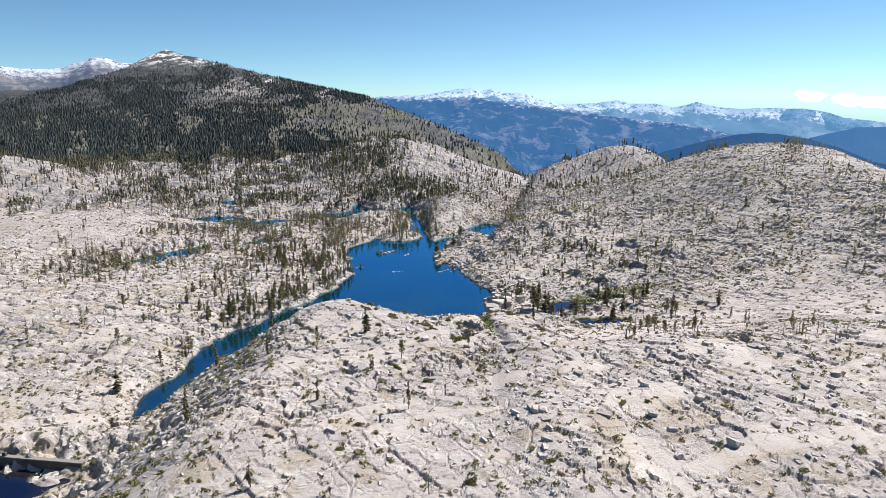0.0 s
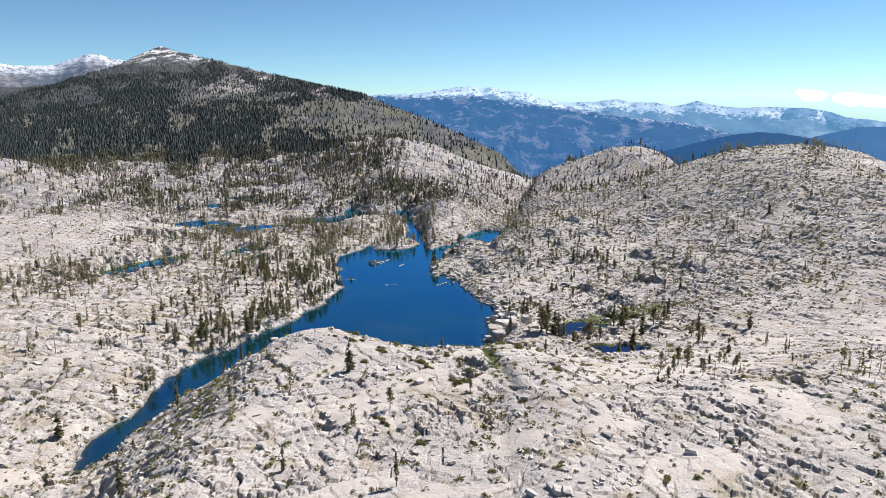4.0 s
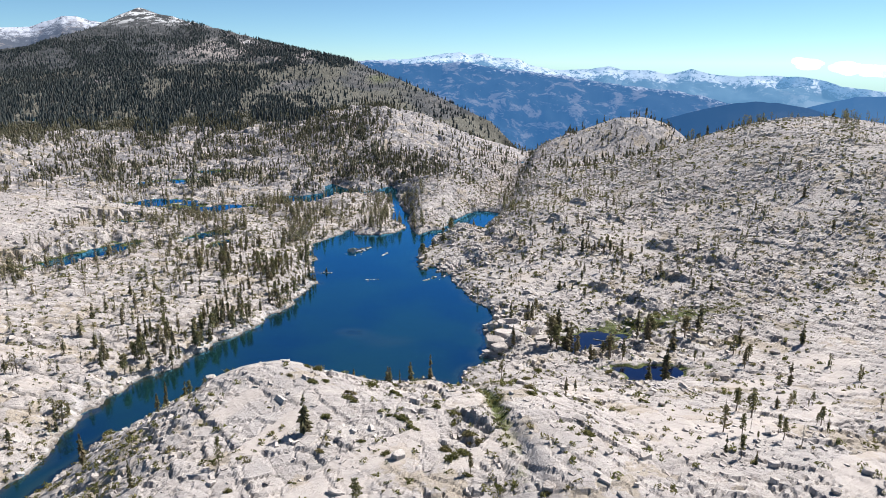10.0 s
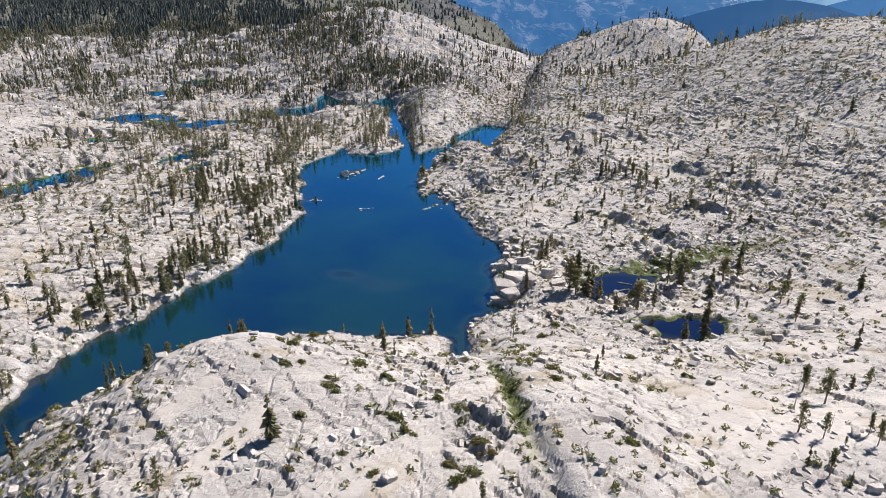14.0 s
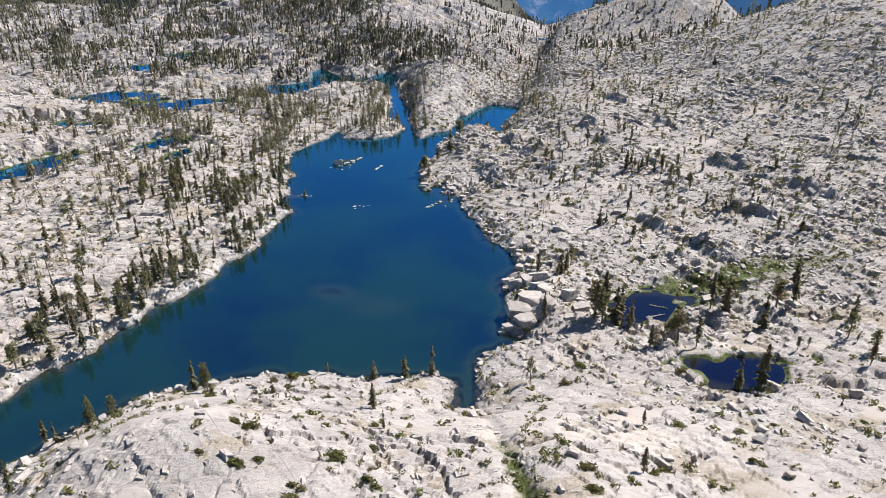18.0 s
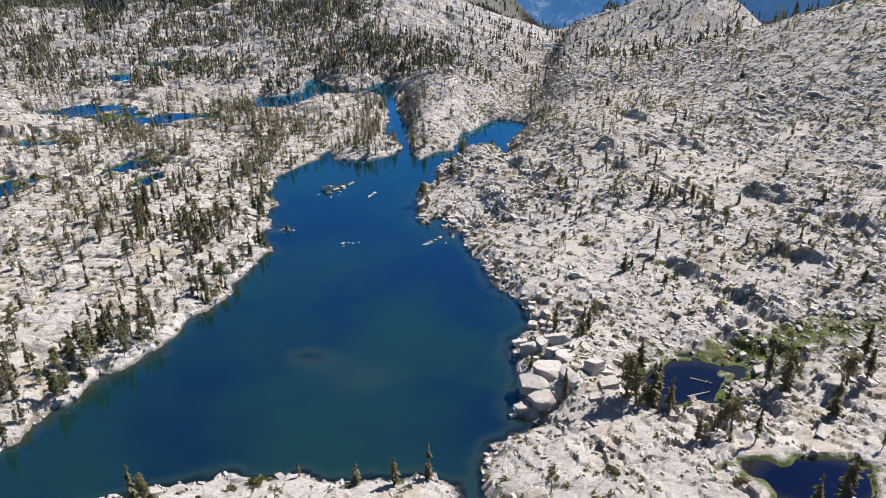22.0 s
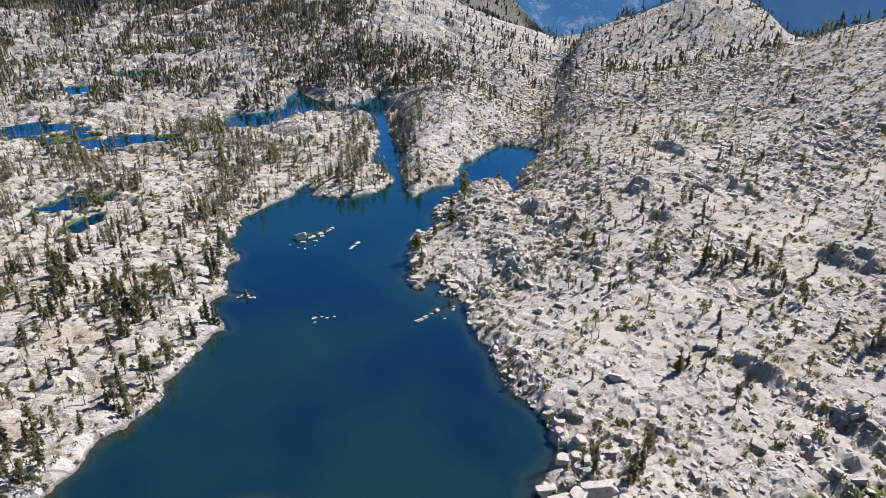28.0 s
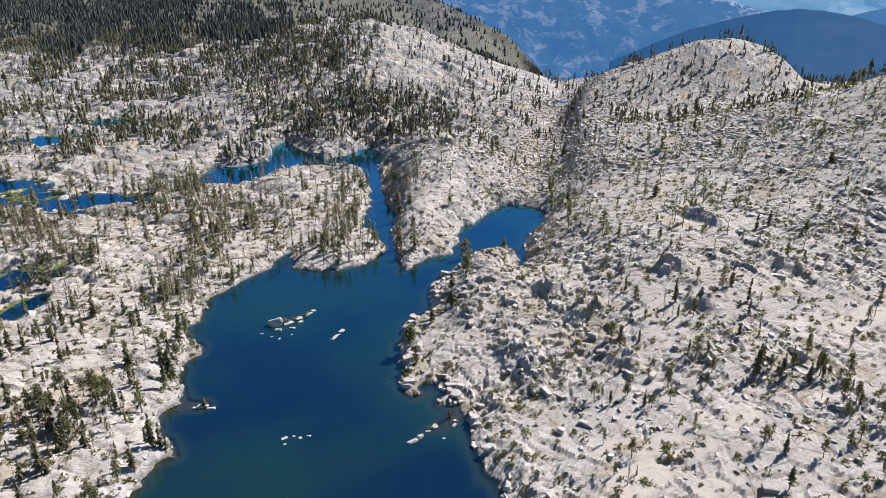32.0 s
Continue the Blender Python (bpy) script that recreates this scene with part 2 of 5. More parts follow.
def joints(x, y):
    """Relief of the jointed granite: ledges that break towards the south-west, rounded backs west of the lake; and how deep a place lies in a joint."""
    c, s = math.cos(radians(-57)), math.sin(radians(-57))
    wx, wy = x + 2.2 * vnoise(x / 21, y / 21, 41) + 0.35 * vnoise(x / 3.1, y / 3.1, 45), y + 2.2 * vnoise(x / 21, y / 21, 43) + 0.35 * vnoise(x / 3.1, y / 3.1, 47)
    u, v = wx * c + wy * s, wy * c - wx * s
    west = np.maximum(ramp(-52, -78, x), ramp(60, 20, x) * ramp(180, 230, y)) * ramp(-215, -170, y)
    broken = fbm(x / 34, y / 34, 4, 51) + 0.24 * ramp(0, 30, x) * ramp(-75, -50, y) - 0.16 * ramp(8, 24, x) * ramp(-95, -125, y) - 0.06 * ramp(-108, -125, y) * ramp(-110, -60, x)
    broken = ramp(-0.22, 0.26, broken)
    reach = np.hypot(x, y + 240)
    k2, k3 = ramp(900, 480, reach), ramp(520, 300, reach)
    e1, r1, q1, ou, ov = cells(u / 23, v / 17, 101)
    rock = 0.5 * (r1 - 0.5) - 0.4 * ov * q1 + 0.4 * ou * (q1 - 0.5) - 0.4 * ramp(0.04, 0.0, e1)
    e2, r2, q2, pu, pv = cells(u / 7.0 + 0.9 * r1, v / 5.4 + 0.8 * q1, 111)
    rock = rock + (0.28 + 0.65 * ramp(520, 260, reach)) * (0.32 + 0.68 * broken) * (1.25 * (r2 - 0.5) - 1.3 * pv * (q2 - 0.2) + 1.3 * pu * (r2 * 3.7 % 1.0 - 0.5)) - k2 * (0.28 + 0.35 * broken) * ramp(0.10, 0.0, e2)
    e3, r3, q3, du, dv = cells(v / 3.1 + 0.7 * r2, u / 1.9 + 0.8 * q2, 121)
    some = broken * (0.3 + 0.7 * (q2 > 0.35))
    rock = rock + k3 * (0.06 + 0.94 * some) * (0.95 * (r3 - 0.5) - 0.9 * du * (q3 - 0.2) + 0.9 * dv * (r3 * 5.3 % 1.0 - 0.5)) - k3 * 0.4 * some * ramp(0.16, 0.0, e3)
    rock = rock + 0.16 * k3 * fbm(x / 1.9, y / 1.9, 2, 61)
    deep = np.maximum(ramp(0.09, 0.02, e2) * (0.3 + 0.7 * broken), 0.8 * ramp(0.16, 0.04, e3) * some * k3)
    # rounded backs with hollows between them
    near = west > 0
    if near.any():
        xs, ys = wx[near], wy[near]
        g1, h1, b1, _, _ = cells(xs / 10.5, ys / 8.0, 131, 0.8)
        g2, h2, b2, _, _ = cells(xs / 3.9, ys / 3.2, 141, 0.8)
        hump = 2.0 * np.sqrt(np.clip(g1 * 1.5, 0, 1)) * (0.35 + 0.65 * h1) - 1.1 + 0.75 * np.sqrt(np.clip(g2 * 1.6, 0, 1)) * (0.2 + 0.8 * h2) * (0.3 + 0.7 * (b1 > 0.35)) + 0.12 * fbm(xs / 1.7, ys / 1.7, 2, 63)
        g0, h0, _, _, _ = cells(xs / 31, ys / 23, 151, 0.8)
        hump = hump * (1 + 0.5 * ramp(150, 300, ys)) + 6.5 * (np.sqrt(np.clip(g0 * 1.3, 0, 1)) * (0.3 + 0.7 * h0) - 0.4) * ramp(60, 200, ys)
        pit = np.maximum(ramp(0.16, 0.04, g1), 0.6 * ramp(0.18, 0.04, g2) * (b1 > 0.35))
        w = west[near]
        calm = np.clip(hill(xs, ys, -310, 105, 125, 105, 1.3) + hill(xs, ys, -530, 330, 110, 120, 1.0), 0, 0.8)
        hump, pit = hump * (1 - 0.75 * calm), pit * (1 - calm)
        rock[near] = rock[near] * (1 - w) + (0.35 * rock[near] + hump) * w
        deep[near] = deep[near] * (1 - w) + pit * w
    return rock, deep


def ground_height(x, y, detail=True, relief=None):
    d = lake_distance(x, y)
    z = land(x, y)
    for cx, cy, a, b, turn, h in OUTCROPS:
        near = (np.abs(x - cx) < 40) & (np.abs(y - cy) < 40)
        z[near] = z[near] + h * (0.35 + 0.65 * cells((x[near] - y[near]) / 4.5, (x[near] + y[near]) / 3.4, 77)[1]) * ramp(0.15, 0.75, hill(x[near], y[near], cx, cy, a, b, 1.0, turn))
    dry = np.maximum(d, 0)
    z = np.where(d < 199, (z - 0.0) * (1 - np.exp(-dry / 13)) + 0.55 * (1 - np.exp(-dry / 2.0)), z)
    for tarn in TARNS + [LOWER_TARN]:
        near = (np.abs(x - tarn[0]) < tarn[2] * 3.2) & (np.abs(y - tarn[1]) < tarn[2] * 3.2)
        q = tarn_radius(x[near], y[near], tarn)
        w = 1 - ramp(1.3, 2.6, q)
        z[near] = z[near] * (1 - w) + (tarn[5] + np.clip((q - 1) * 2.0, -1.6, 0.9)) * w
        d[near] = np.where(d[near] > 0, np.minimum(d[near], np.maximum((q - 1) * tarn[3], 0.0) + 0.0), d[near])
    bed = -np.minimum(-np.minimum(d, 0) * 1.1, 11)
    for cx, cy, a, b, turn, h in SHOALS:
        bed = bed + hill(x, y, cx, cy, a, b, h, turn)
    bed = np.minimum(bed, -0.35)
    z = np.where(d < 0, bed + np.minimum(d, 0) * 0, z)
    if detail:
        keep = ramp(0.0, 1.2, d) * ramp(1400, 700, y)
        keep = keep * (1 - 0.8 * np.minimum(1, hill(x, y, 88, -76, 46, 7, 1.3, 8)))
        rock = joints(x, y)[0] if relief is None else relief
        plate = plates(x, y)
        z = z + keep * (rock * (1 - 0.85 * plate) + 0.45 * plate)
        z = np.where((d > 0) & (d < 199), np.maximum(z, 0.12), z)
    return z, d


# ---- materials ----
class Nodes:
    """A small builder for node materials."""

    def __init__(self, name):
        self.mat = bpy.data.materials.new(name)
        self.mat.use_nodes = True
        self.tree = self.mat.node_tree
        self.bsdf = self.tree.nodes["Principled BSDF"]
        self.out = self.tree.nodes["Material Output"]

    def put(self, socket, value):
        if hasattr(value, "is_output"):
            self.tree.links.new(value, socket)
        elif value is not None:
            socket.default_value = value

    def node(self, kind, *values, operation=None, attribute_name=None):
        n = self.tree.nodes.new("ShaderNode" + kind)
        if operation:
            n.operation = operation
        if attribute_name:
            n.attribute_name = attribute_name
        for s, v in zip(n.inputs, values):
            self.put(s, v)
        return n

    def noise(self, scale, detail=4.0, rough=0.55, vector=None, warp=0.0):
        n = self.tree.nodes.new("ShaderNodeTexNoise")
        n.inputs["Scale"].default_value, n.inputs["Detail"].default_value, n.inputs["Roughness"].default_value = scale, detail, rough
        n.inputs["Distortion"].default_value = warp
        self.put(n.inputs["Vector"], vector if vector is not None else self.place())
        return n.outputs[0]

    def place(self):
        return self.node("NewGeometry").outputs["Position"]

    def cracks(self, scale, vector):
        n = self.tree.nodes.new("ShaderNodeTexVoronoi")
        n.feature = "DISTANCE_TO_EDGE"
        n.inputs["Scale"].default_value = scale
        n.inputs["Randomness"].default_value = 0.5
        self.put(n.inputs["Vector"], vector)
        return n.outputs["Distance"]

    def along(self, place, turn, stretch):
        """Places turned and drawn out along one direction, a little bent."""
        drift = self.node("VectorMath", self.tree.nodes.new("ShaderNodeTexNoise").outputs[1], (0.35, 0.35, 0.35), operation="MULTIPLY").outputs[0]
        bent = self.node("VectorMath", place, drift, operation="ADD").outputs[0]
        turned = self.node("Mapping", bent, (0, 0, 0), (0, 0, radians(turn)), (1, 1, 1)).outputs[0]
        return self.node("Mapping", turned, (0, 0, 0), (0, 0, 0), (stretch, 1.0, 0.8)).outputs[0]

    def blocks(self, scale, vector):
        """Block relief: a height and a tone for each jointed block."""
        n = self.tree.nodes.new("ShaderNodeTexVoronoi")
        n.distance = "CHEBYCHEV"
        n.inputs["Scale"].default_value = scale
        self.put(n.inputs["Vector"], vector)
        tone = self.node("SeparateColor", n.outputs["Color"]).outputs
        return tone[0], tone[1]

    def step(self, value, a, b, lo=0.0, hi=1.0):
        n = self.node("MapRange", value, a, b, lo, hi)
        n.interpolation_type = "SMOOTHSTEP"
        return n.outputs[0]

    def math(self, op, a, b=0.0):
        return self.node("Math", a, b, operation=op).outputs[0]

    def mix(self, fac, a, b, blend="MIX"):
        n = self.tree.nodes.new("ShaderNodeMix")
        n.data_type, n.blend_type = "RGBA", blend
        self.put(n.inputs[0], fac), self.put(n.inputs[6], a), self.put(n.inputs[7], b)
        return n.outputs[2]

    def bump(self, height, strength, distance, normal=None):
        n = self.node("Bump")
        n.inputs["Strength"].default_value, n.inputs["Distance"].default_value = strength, distance
        self.put(n.inputs["Height"], height), self.put(n.inputs["Normal"], normal)
        return n.outputs[0]

    def attribute(self, name):
        return self.node("Attribute", attribute_name=name)

    def finish(self, color, rough=0.8, normal=None, spec=0.3):
        self.put(self.bsdf.inputs["Base Color"], color)
        self.put(self.bsdf.inputs["Roughness"], rough)
        self.put(self.bsdf.inputs["Specular IOR Level"], spec)
        self.put(self.bsdf.inputs["Normal"], normal)
        return self.mat


def rgb(r, g, b):
    return (r, g, b, 1.0)


def granite_colour(m, place):
    """Pale granite: warm and grey weathering, streaks of dark lichens, fine speckle."""
    wide = m.noise(0.035, 5, 0.6, place)
    c = m.mix(m.step(wide, 0.35, 0.65), rgb(0.366, 0.333, 0.315), rgb(0.46, 0.424, 0.404))
    c = m.mix(m.step(m.noise(0.25, 6, 0.65, place, 0.6), 0.46, 0.72), c, rgb(0.31, 0.272, 0.25))
    c = m.mix(m.step(m.noise(0.10, 4, 0.6, place, 1.0), 0.60, 0.78), c, rgb(0.41, 0.35, 0.295))
    c = m.mix(m.step(m.noise(1.4, 5, 0.7, place), 0.58, 0.75, 0.0, 0.4), c, rgb(0.22, 0.20, 0.19))
    return m.mix(m.step(m.noise(9.0, 3, 0.7, place), 0.45, 0.75, 0.0, 0.35), c, rgb(0.62, 0.58, 0.55))


def ground_material():
    m = Nodes("granite_ground")
    place = m.place()
    warp = m.along(place, 60, 0.5)
    cross = m.along(place, -32, 0.36)
    c = granite_colour(m, place)
    j1, j0 = m.cracks(0.30, cross), m.cracks(0.11, warp)
    c = m.mix(m.math("MULTIPLY", m.step(j1, 0.028, 0.008), m.step(m.noise(0.10, 4, 0.65, place), 0.58, 0.70, 0.0, 0.7)), c, rgb(0.13, 0.115, 0.10))
    c = m.mix(m.math("MULTIPLY", m.step(j0, 0.014, 0.004), m.step(m.noise(0.04, 4, 0.65, place), 0.48, 0.58, 0.0, 0.85)), c, rgb(0.12, 0.105, 0.095))
    c = m.mix(m.math("MULTIPLY", m.attribute("joint").outputs["Fac"], m.step(m.noise(0.5, 5, 0.7, place), 0.35, 0.65, 0.15, 0.8)), c, rgb(0.21, 0.185, 0.15))
    b1, b2 = m.blocks(0.42, warp), m.blocks(1.1, cross)
    c = m.mix(m.math("MULTIPLY", b1[1], 0.30), c, m.mix(0.5, c, rgb(0.30, 0.275, 0.255)))
    c = m.mix(m.math("MULTIPLY", b2[1], 0.22), c, rgb(0.545, 0.51, 0.49))
    height = m.node("SeparateXYZ", place).outputs[2]
    c = m.mix(m.math("MULTIPLY", m.attribute("wet").outputs["Fac"], m.step(m.math("ADD", height, m.math("MULTIPLY", m.noise(0.4, 4, 0.7, place), 1.0)), 1.25, 0.75, 0.0, 0.8)), c, rgb(0.13, 0.105, 0.08))
    steep = m.node("Mapping", place, (0, 0, 0), (0, 0, 0), (1.0, 0.25, 2.0)).outputs[0]
    cover = m.node("SeparateColor", m.attribute("cover").outputs["Color"]).outputs
    c = m.mix(m.attribute("upland").outputs["Fac"], c, m.mix(m.step(m.noise(0.015, 7, 0.75, place), 0.35, 0.65), rgb(0.022, 0.027, 0.032), rgb(0.078, 0.080, 0.084)))
    c = m.mix(m.math("MULTIPLY", m.attribute("scree").outputs["Fac"], m.step(m.noise(0.03, 7, 0.8, steep), 0.44, 0.56)), c, rgb(0.33, 0.295, 0.285))
    # grey lichen, tinted bluish to paint haze onto the farther rock
    c = m.mix(m.math("MULTIPLY", m.attribute("lichen_haze").outputs["Fac"], m.step(m.noise(0.09, 7, 0.75, place, 0.8), 0.36, 0.58)), c, rgb(0.188, 0.184, 0.196))
    c = m.mix(m.math("MULTIPLY", m.attribute("snow").outputs["Fac"], m.step(m.noise(0.022, 7, 0.8, steep), 0.50, 0.55)), c, rgb(0.80, 0.82, 0.86))
    grit = m.mix(m.noise(1.2, 5, 0.7, place), rgb(0.24, 0.205, 0.165), rgb(0.38, 0.338, 0.292))
    soil = m.step(m.math("ADD", cover[0], m.math("MULTIPLY", m.noise(0.7, 4, 0.6, place), 0.8)), 0.78, 1.0)
    c = m.mix(soil, c, grit)
    turf = m.mix(m.noise(0.9, 5, 0.65, place), rgb(0.035, 0.058, 0.014), rgb(0.115, 0.125, 0.042))
    grass = m.step(m.math("ADD", cover[1], m.math("MULTIPLY", m.noise(0.35, 5, 0.7, place), 0.9)), 0.75, 1.0)
    c = m.mix(grass, c, turf)
    wood = m.mix(m.noise(0.02, 5, 0.7, place), rgb(0.050, 0.056, 0.045), rgb(0.15, 0.14, 0.12))
    c = m.mix(m.step(m.math("ADD", cover[2], m.math("MULTIPLY", m.noise(0.012, 6, 0.7, place), 0.9)), 0.80, 1.05), c, wood)
    h = m.math("ADD", m.math("MULTIPLY", b1[0], 0.55), m.math("MULTIPLY", b2[0], 0.30))
    h = m.math("ADD", h, m.math("MULTIPLY", m.step(j1, 0.0, 0.05), 0.07))
    h = m.math("ADD", h, m.math("MULTIPLY", m.noise(0.9, 7, 0.72, place), 0.45))
    bare = m.attribute("plate").outputs["Fac"]
    c = m.mix(m.step(bare, 0.5, 1.0, 0.0, 0.75), c, m.mix(m.noise(0.4, 5, 0.65, place), rgb(0.36, 0.32, 0.295), rgb(0.44, 0.40, 0.375)))
    h = m.math("MULTIPLY", h, m.step(bare, 0.0, 1.0, 1.0, 0.35))
    return m.finish(c, 0.85, m.bump(h, 1.0, 1.0), 0.2)


def rock_material():
    m = Nodes("granite_rock")
    place = m.place()
    c = granite_colour(m, place)
    b = m.blocks(0.9, place)
    c = m.mix(m.math("MULTIPLY", b[1], 0.35), c, rgb(0.50, 0.46, 0.43))
    c = m.mix(m.math("MULTIPLY", m.step(m.cracks(0.5, place), 0.03, 0.0), 0.6), c, rgb(0.12, 0.10, 0.09))
    return m.finish(c, 0.85, m.bump(m.math("ADD", m.noise(1.3, 6, 0.7, place), m.math("MULTIPLY", b[0], 0.7)), 1.0, 0.3), 0.2)


def foliage_material(name, dark, light, dry):
    m = Nodes(name)
    r = m.node("NewGeometry").outputs["Random Per Island"]
    own = m.node("ObjectInfo").outputs["Random"]
    c = m.mix(r, dark, light)
    c = m.mix(m.step(m.noise(0.13, 2, 0.5), 0.5, 0.72, 0.0, 0.7), c, dry)
    c = m.mix(m.step(own, 0.6, 1.0, 0.0, 0.5), c, dry)
    m.finish(c, 0.75, None, 0.15)
    glow = m.node("BsdfTranslucent", c)
    both = m.node("MixShader", 0.45, m.bsdf.outputs[0], glow.outputs[0])
    m.tree.links.new(both.outputs[0], m.out.inputs[0])
    return m.mat


def bark_material(name, a, b):
    m = Nodes(name)
    c = m.mix(m.noise(2.5, 5, 0.7), a, b)
    return m.finish(c, 0.9, m.bump(m.noise(6.0, 4, 0.6), 0.6, 0.1), 0.2)


def water_material(name, deep, shoal, tint=(0.17, 0.63, 1.0, 1.0)):
    """Lake water: sky in its gloss, blue depth, and its bed showing where it is shallow."""
    m = Nodes(name)
    place = m.place()
    deep_c = m.mix(m.step(m.noise(0.02, 3, 0.5, place), 0.35, 0.65), deep, (0.4 * deep[0], 0.45 * deep[1], 1.25 * deep[2], 1.0))
    depth = m.attribute("depth").outputs["Fac"]
    c = m.mix(depth, shoal, deep_c)
    ripple = m.math("ADD", m.noise(1.1, 3, 0.6, place), m.math("MULTIPLY", m.noise(0.22, 2, 0.5, place), 1.2))
    normal = m.bump(ripple, 0.10, 0.25)
    m.finish(c, 0.5, normal, 0.0)
    clear = m.node("BsdfTransparent", rgb(0.52, 0.52, 0.42))
    body = m.node("MixShader", m.step(depth, 0.0, 0.5, 0.2, 1.0), clear.outputs[0], m.bsdf.outputs[0])
    gloss = m.node("BsdfGlossy", tint, 0.07)
    m.put(gloss.inputs["Normal"], normal)
    facing = m.node("LayerWeight", 0.5)
    m.put(facing.inputs["Normal"], normal)
    shine = m.math("MINIMUM", m.math("ADD", m.math("MULTIPLY", m.math("POWER", facing.outputs["Facing"], 3.0), 1.25), 0.08), 0.9)
    both = m.node("MixShader", shine, body.outputs[0], gloss.outputs[0])
    m.tree.links.new(both.outputs[0], m.out.inputs[0])
    return m.mat


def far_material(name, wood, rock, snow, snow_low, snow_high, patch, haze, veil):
    """Backdrop of far ranges: woods, bare patches and snow by height, with haze painted on as a bluish glow."""
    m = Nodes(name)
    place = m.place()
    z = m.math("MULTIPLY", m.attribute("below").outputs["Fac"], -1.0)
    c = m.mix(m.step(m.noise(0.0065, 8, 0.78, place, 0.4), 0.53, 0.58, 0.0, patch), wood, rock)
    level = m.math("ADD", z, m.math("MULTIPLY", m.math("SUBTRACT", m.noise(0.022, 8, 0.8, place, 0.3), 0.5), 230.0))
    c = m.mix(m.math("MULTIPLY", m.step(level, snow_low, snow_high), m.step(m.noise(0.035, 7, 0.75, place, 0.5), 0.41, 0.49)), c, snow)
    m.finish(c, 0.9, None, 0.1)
    painted_glow = m.node("Emission", haze, 1.0)
    both = m.node("MixShader", veil, m.bsdf.outputs[0], painted_glow.outputs[0])
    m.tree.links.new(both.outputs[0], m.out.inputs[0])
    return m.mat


GROUND = ground_material()
ROCK = rock_material()
SPRUCE = foliage_material("hemlock_needles", rgb(0.092, 0.090, 0.054), rgb(0.235, 0.218, 0.122), rgb(0.24, 0.19, 0.125))
PINE = foliage_material("pine_needles", rgb(0.090, 0.094, 0.044), rgb(0.23, 0.22, 0.105), rgb(0.24, 0.19, 0.115))
SHRUB = foliage_material("shrub_leaves", rgb(0.080, 0.088, 0.030), rgb(0.21, 0.20, 0.078), rgb(0.23, 0.18, 0.10))
FARWOOD = foliage_material("far_needles", rgb(0.095, 0.098, 0.064), rgb(0.22, 0.21, 0.135), rgb(0.22, 0.185, 0.13))
# needles on the mountain have aerial haze painted into their bluish colour
HAZY_MOUNTWOOD = foliage_material("hazy_mountain_needles", rgb(0.058, 0.076, 0.082), rgb(0.13, 0.148, 0.14), rgb(0.125, 0.12, 0.11))
BARK = bark_material("bark", rgb(0.10, 0.075, 0.055), rgb(0.26, 0.22, 0.18))
DEADWOOD = bark_material("dead_wood", rgb(0.22, 0.20, 0.18), rgb(0.42, 0.39, 0.36))
LAKEWATER = water_material("lake_water", rgb(0.0060, 0.0255, 0.0240), rgb(0.020, 0.036, 0.028))
TARNWATER = water_material("tarn_water", rgb(0.002, 0.010, 0.020), rgb(0.035, 0.035, 0.022))

PEATWATER = water_material("peat_tarn_water", rgb(0.004, 0.005, 0.012), rgb(0.030, 0.028, 0.016), (0.32, 0.42, 0.62, 1.0))


# ---- mesh tools ----
def mesh_from(name, verts, faces, materials, index=None, smooth=False):
    me = bpy.data.meshes.new(name)
    verts, faces = np.asarray(verts, np.float32), np.asarray(faces, np.int32)
    n, k = faces.shape
    me.vertices.add(len(verts))
    me.vertices.foreach_set("co", verts.ravel())
    me.loops.add(n * k)
    me.loops.foreach_set("vertex_index", faces.ravel())
    me.polygons.add(n)
    me.polygons.foreach_set("loop_start", np.arange(0, n * k, k, dtype=np.int32))
    me.polygons.foreach_set("use_smooth", np.full(n, smooth, bool))
    for mt in materials:
        me.materials.append(mt)
    if index is not None:
        me.polygons.foreach_set("material_index", np.asarray(index, np.int32))
    me.update(calc_edges=True)
    return me


def float_attribute(me, name, values):
    a = me.attributes.new(name, "FLOAT", "POINT")
    a.data.foreach_set("value", np.asarray(values, np.float32).ravel())


def part(name, me, parent, label=""):
    ob = new(name, me)
    ob.parent = parent
    return tagged(ob, label)


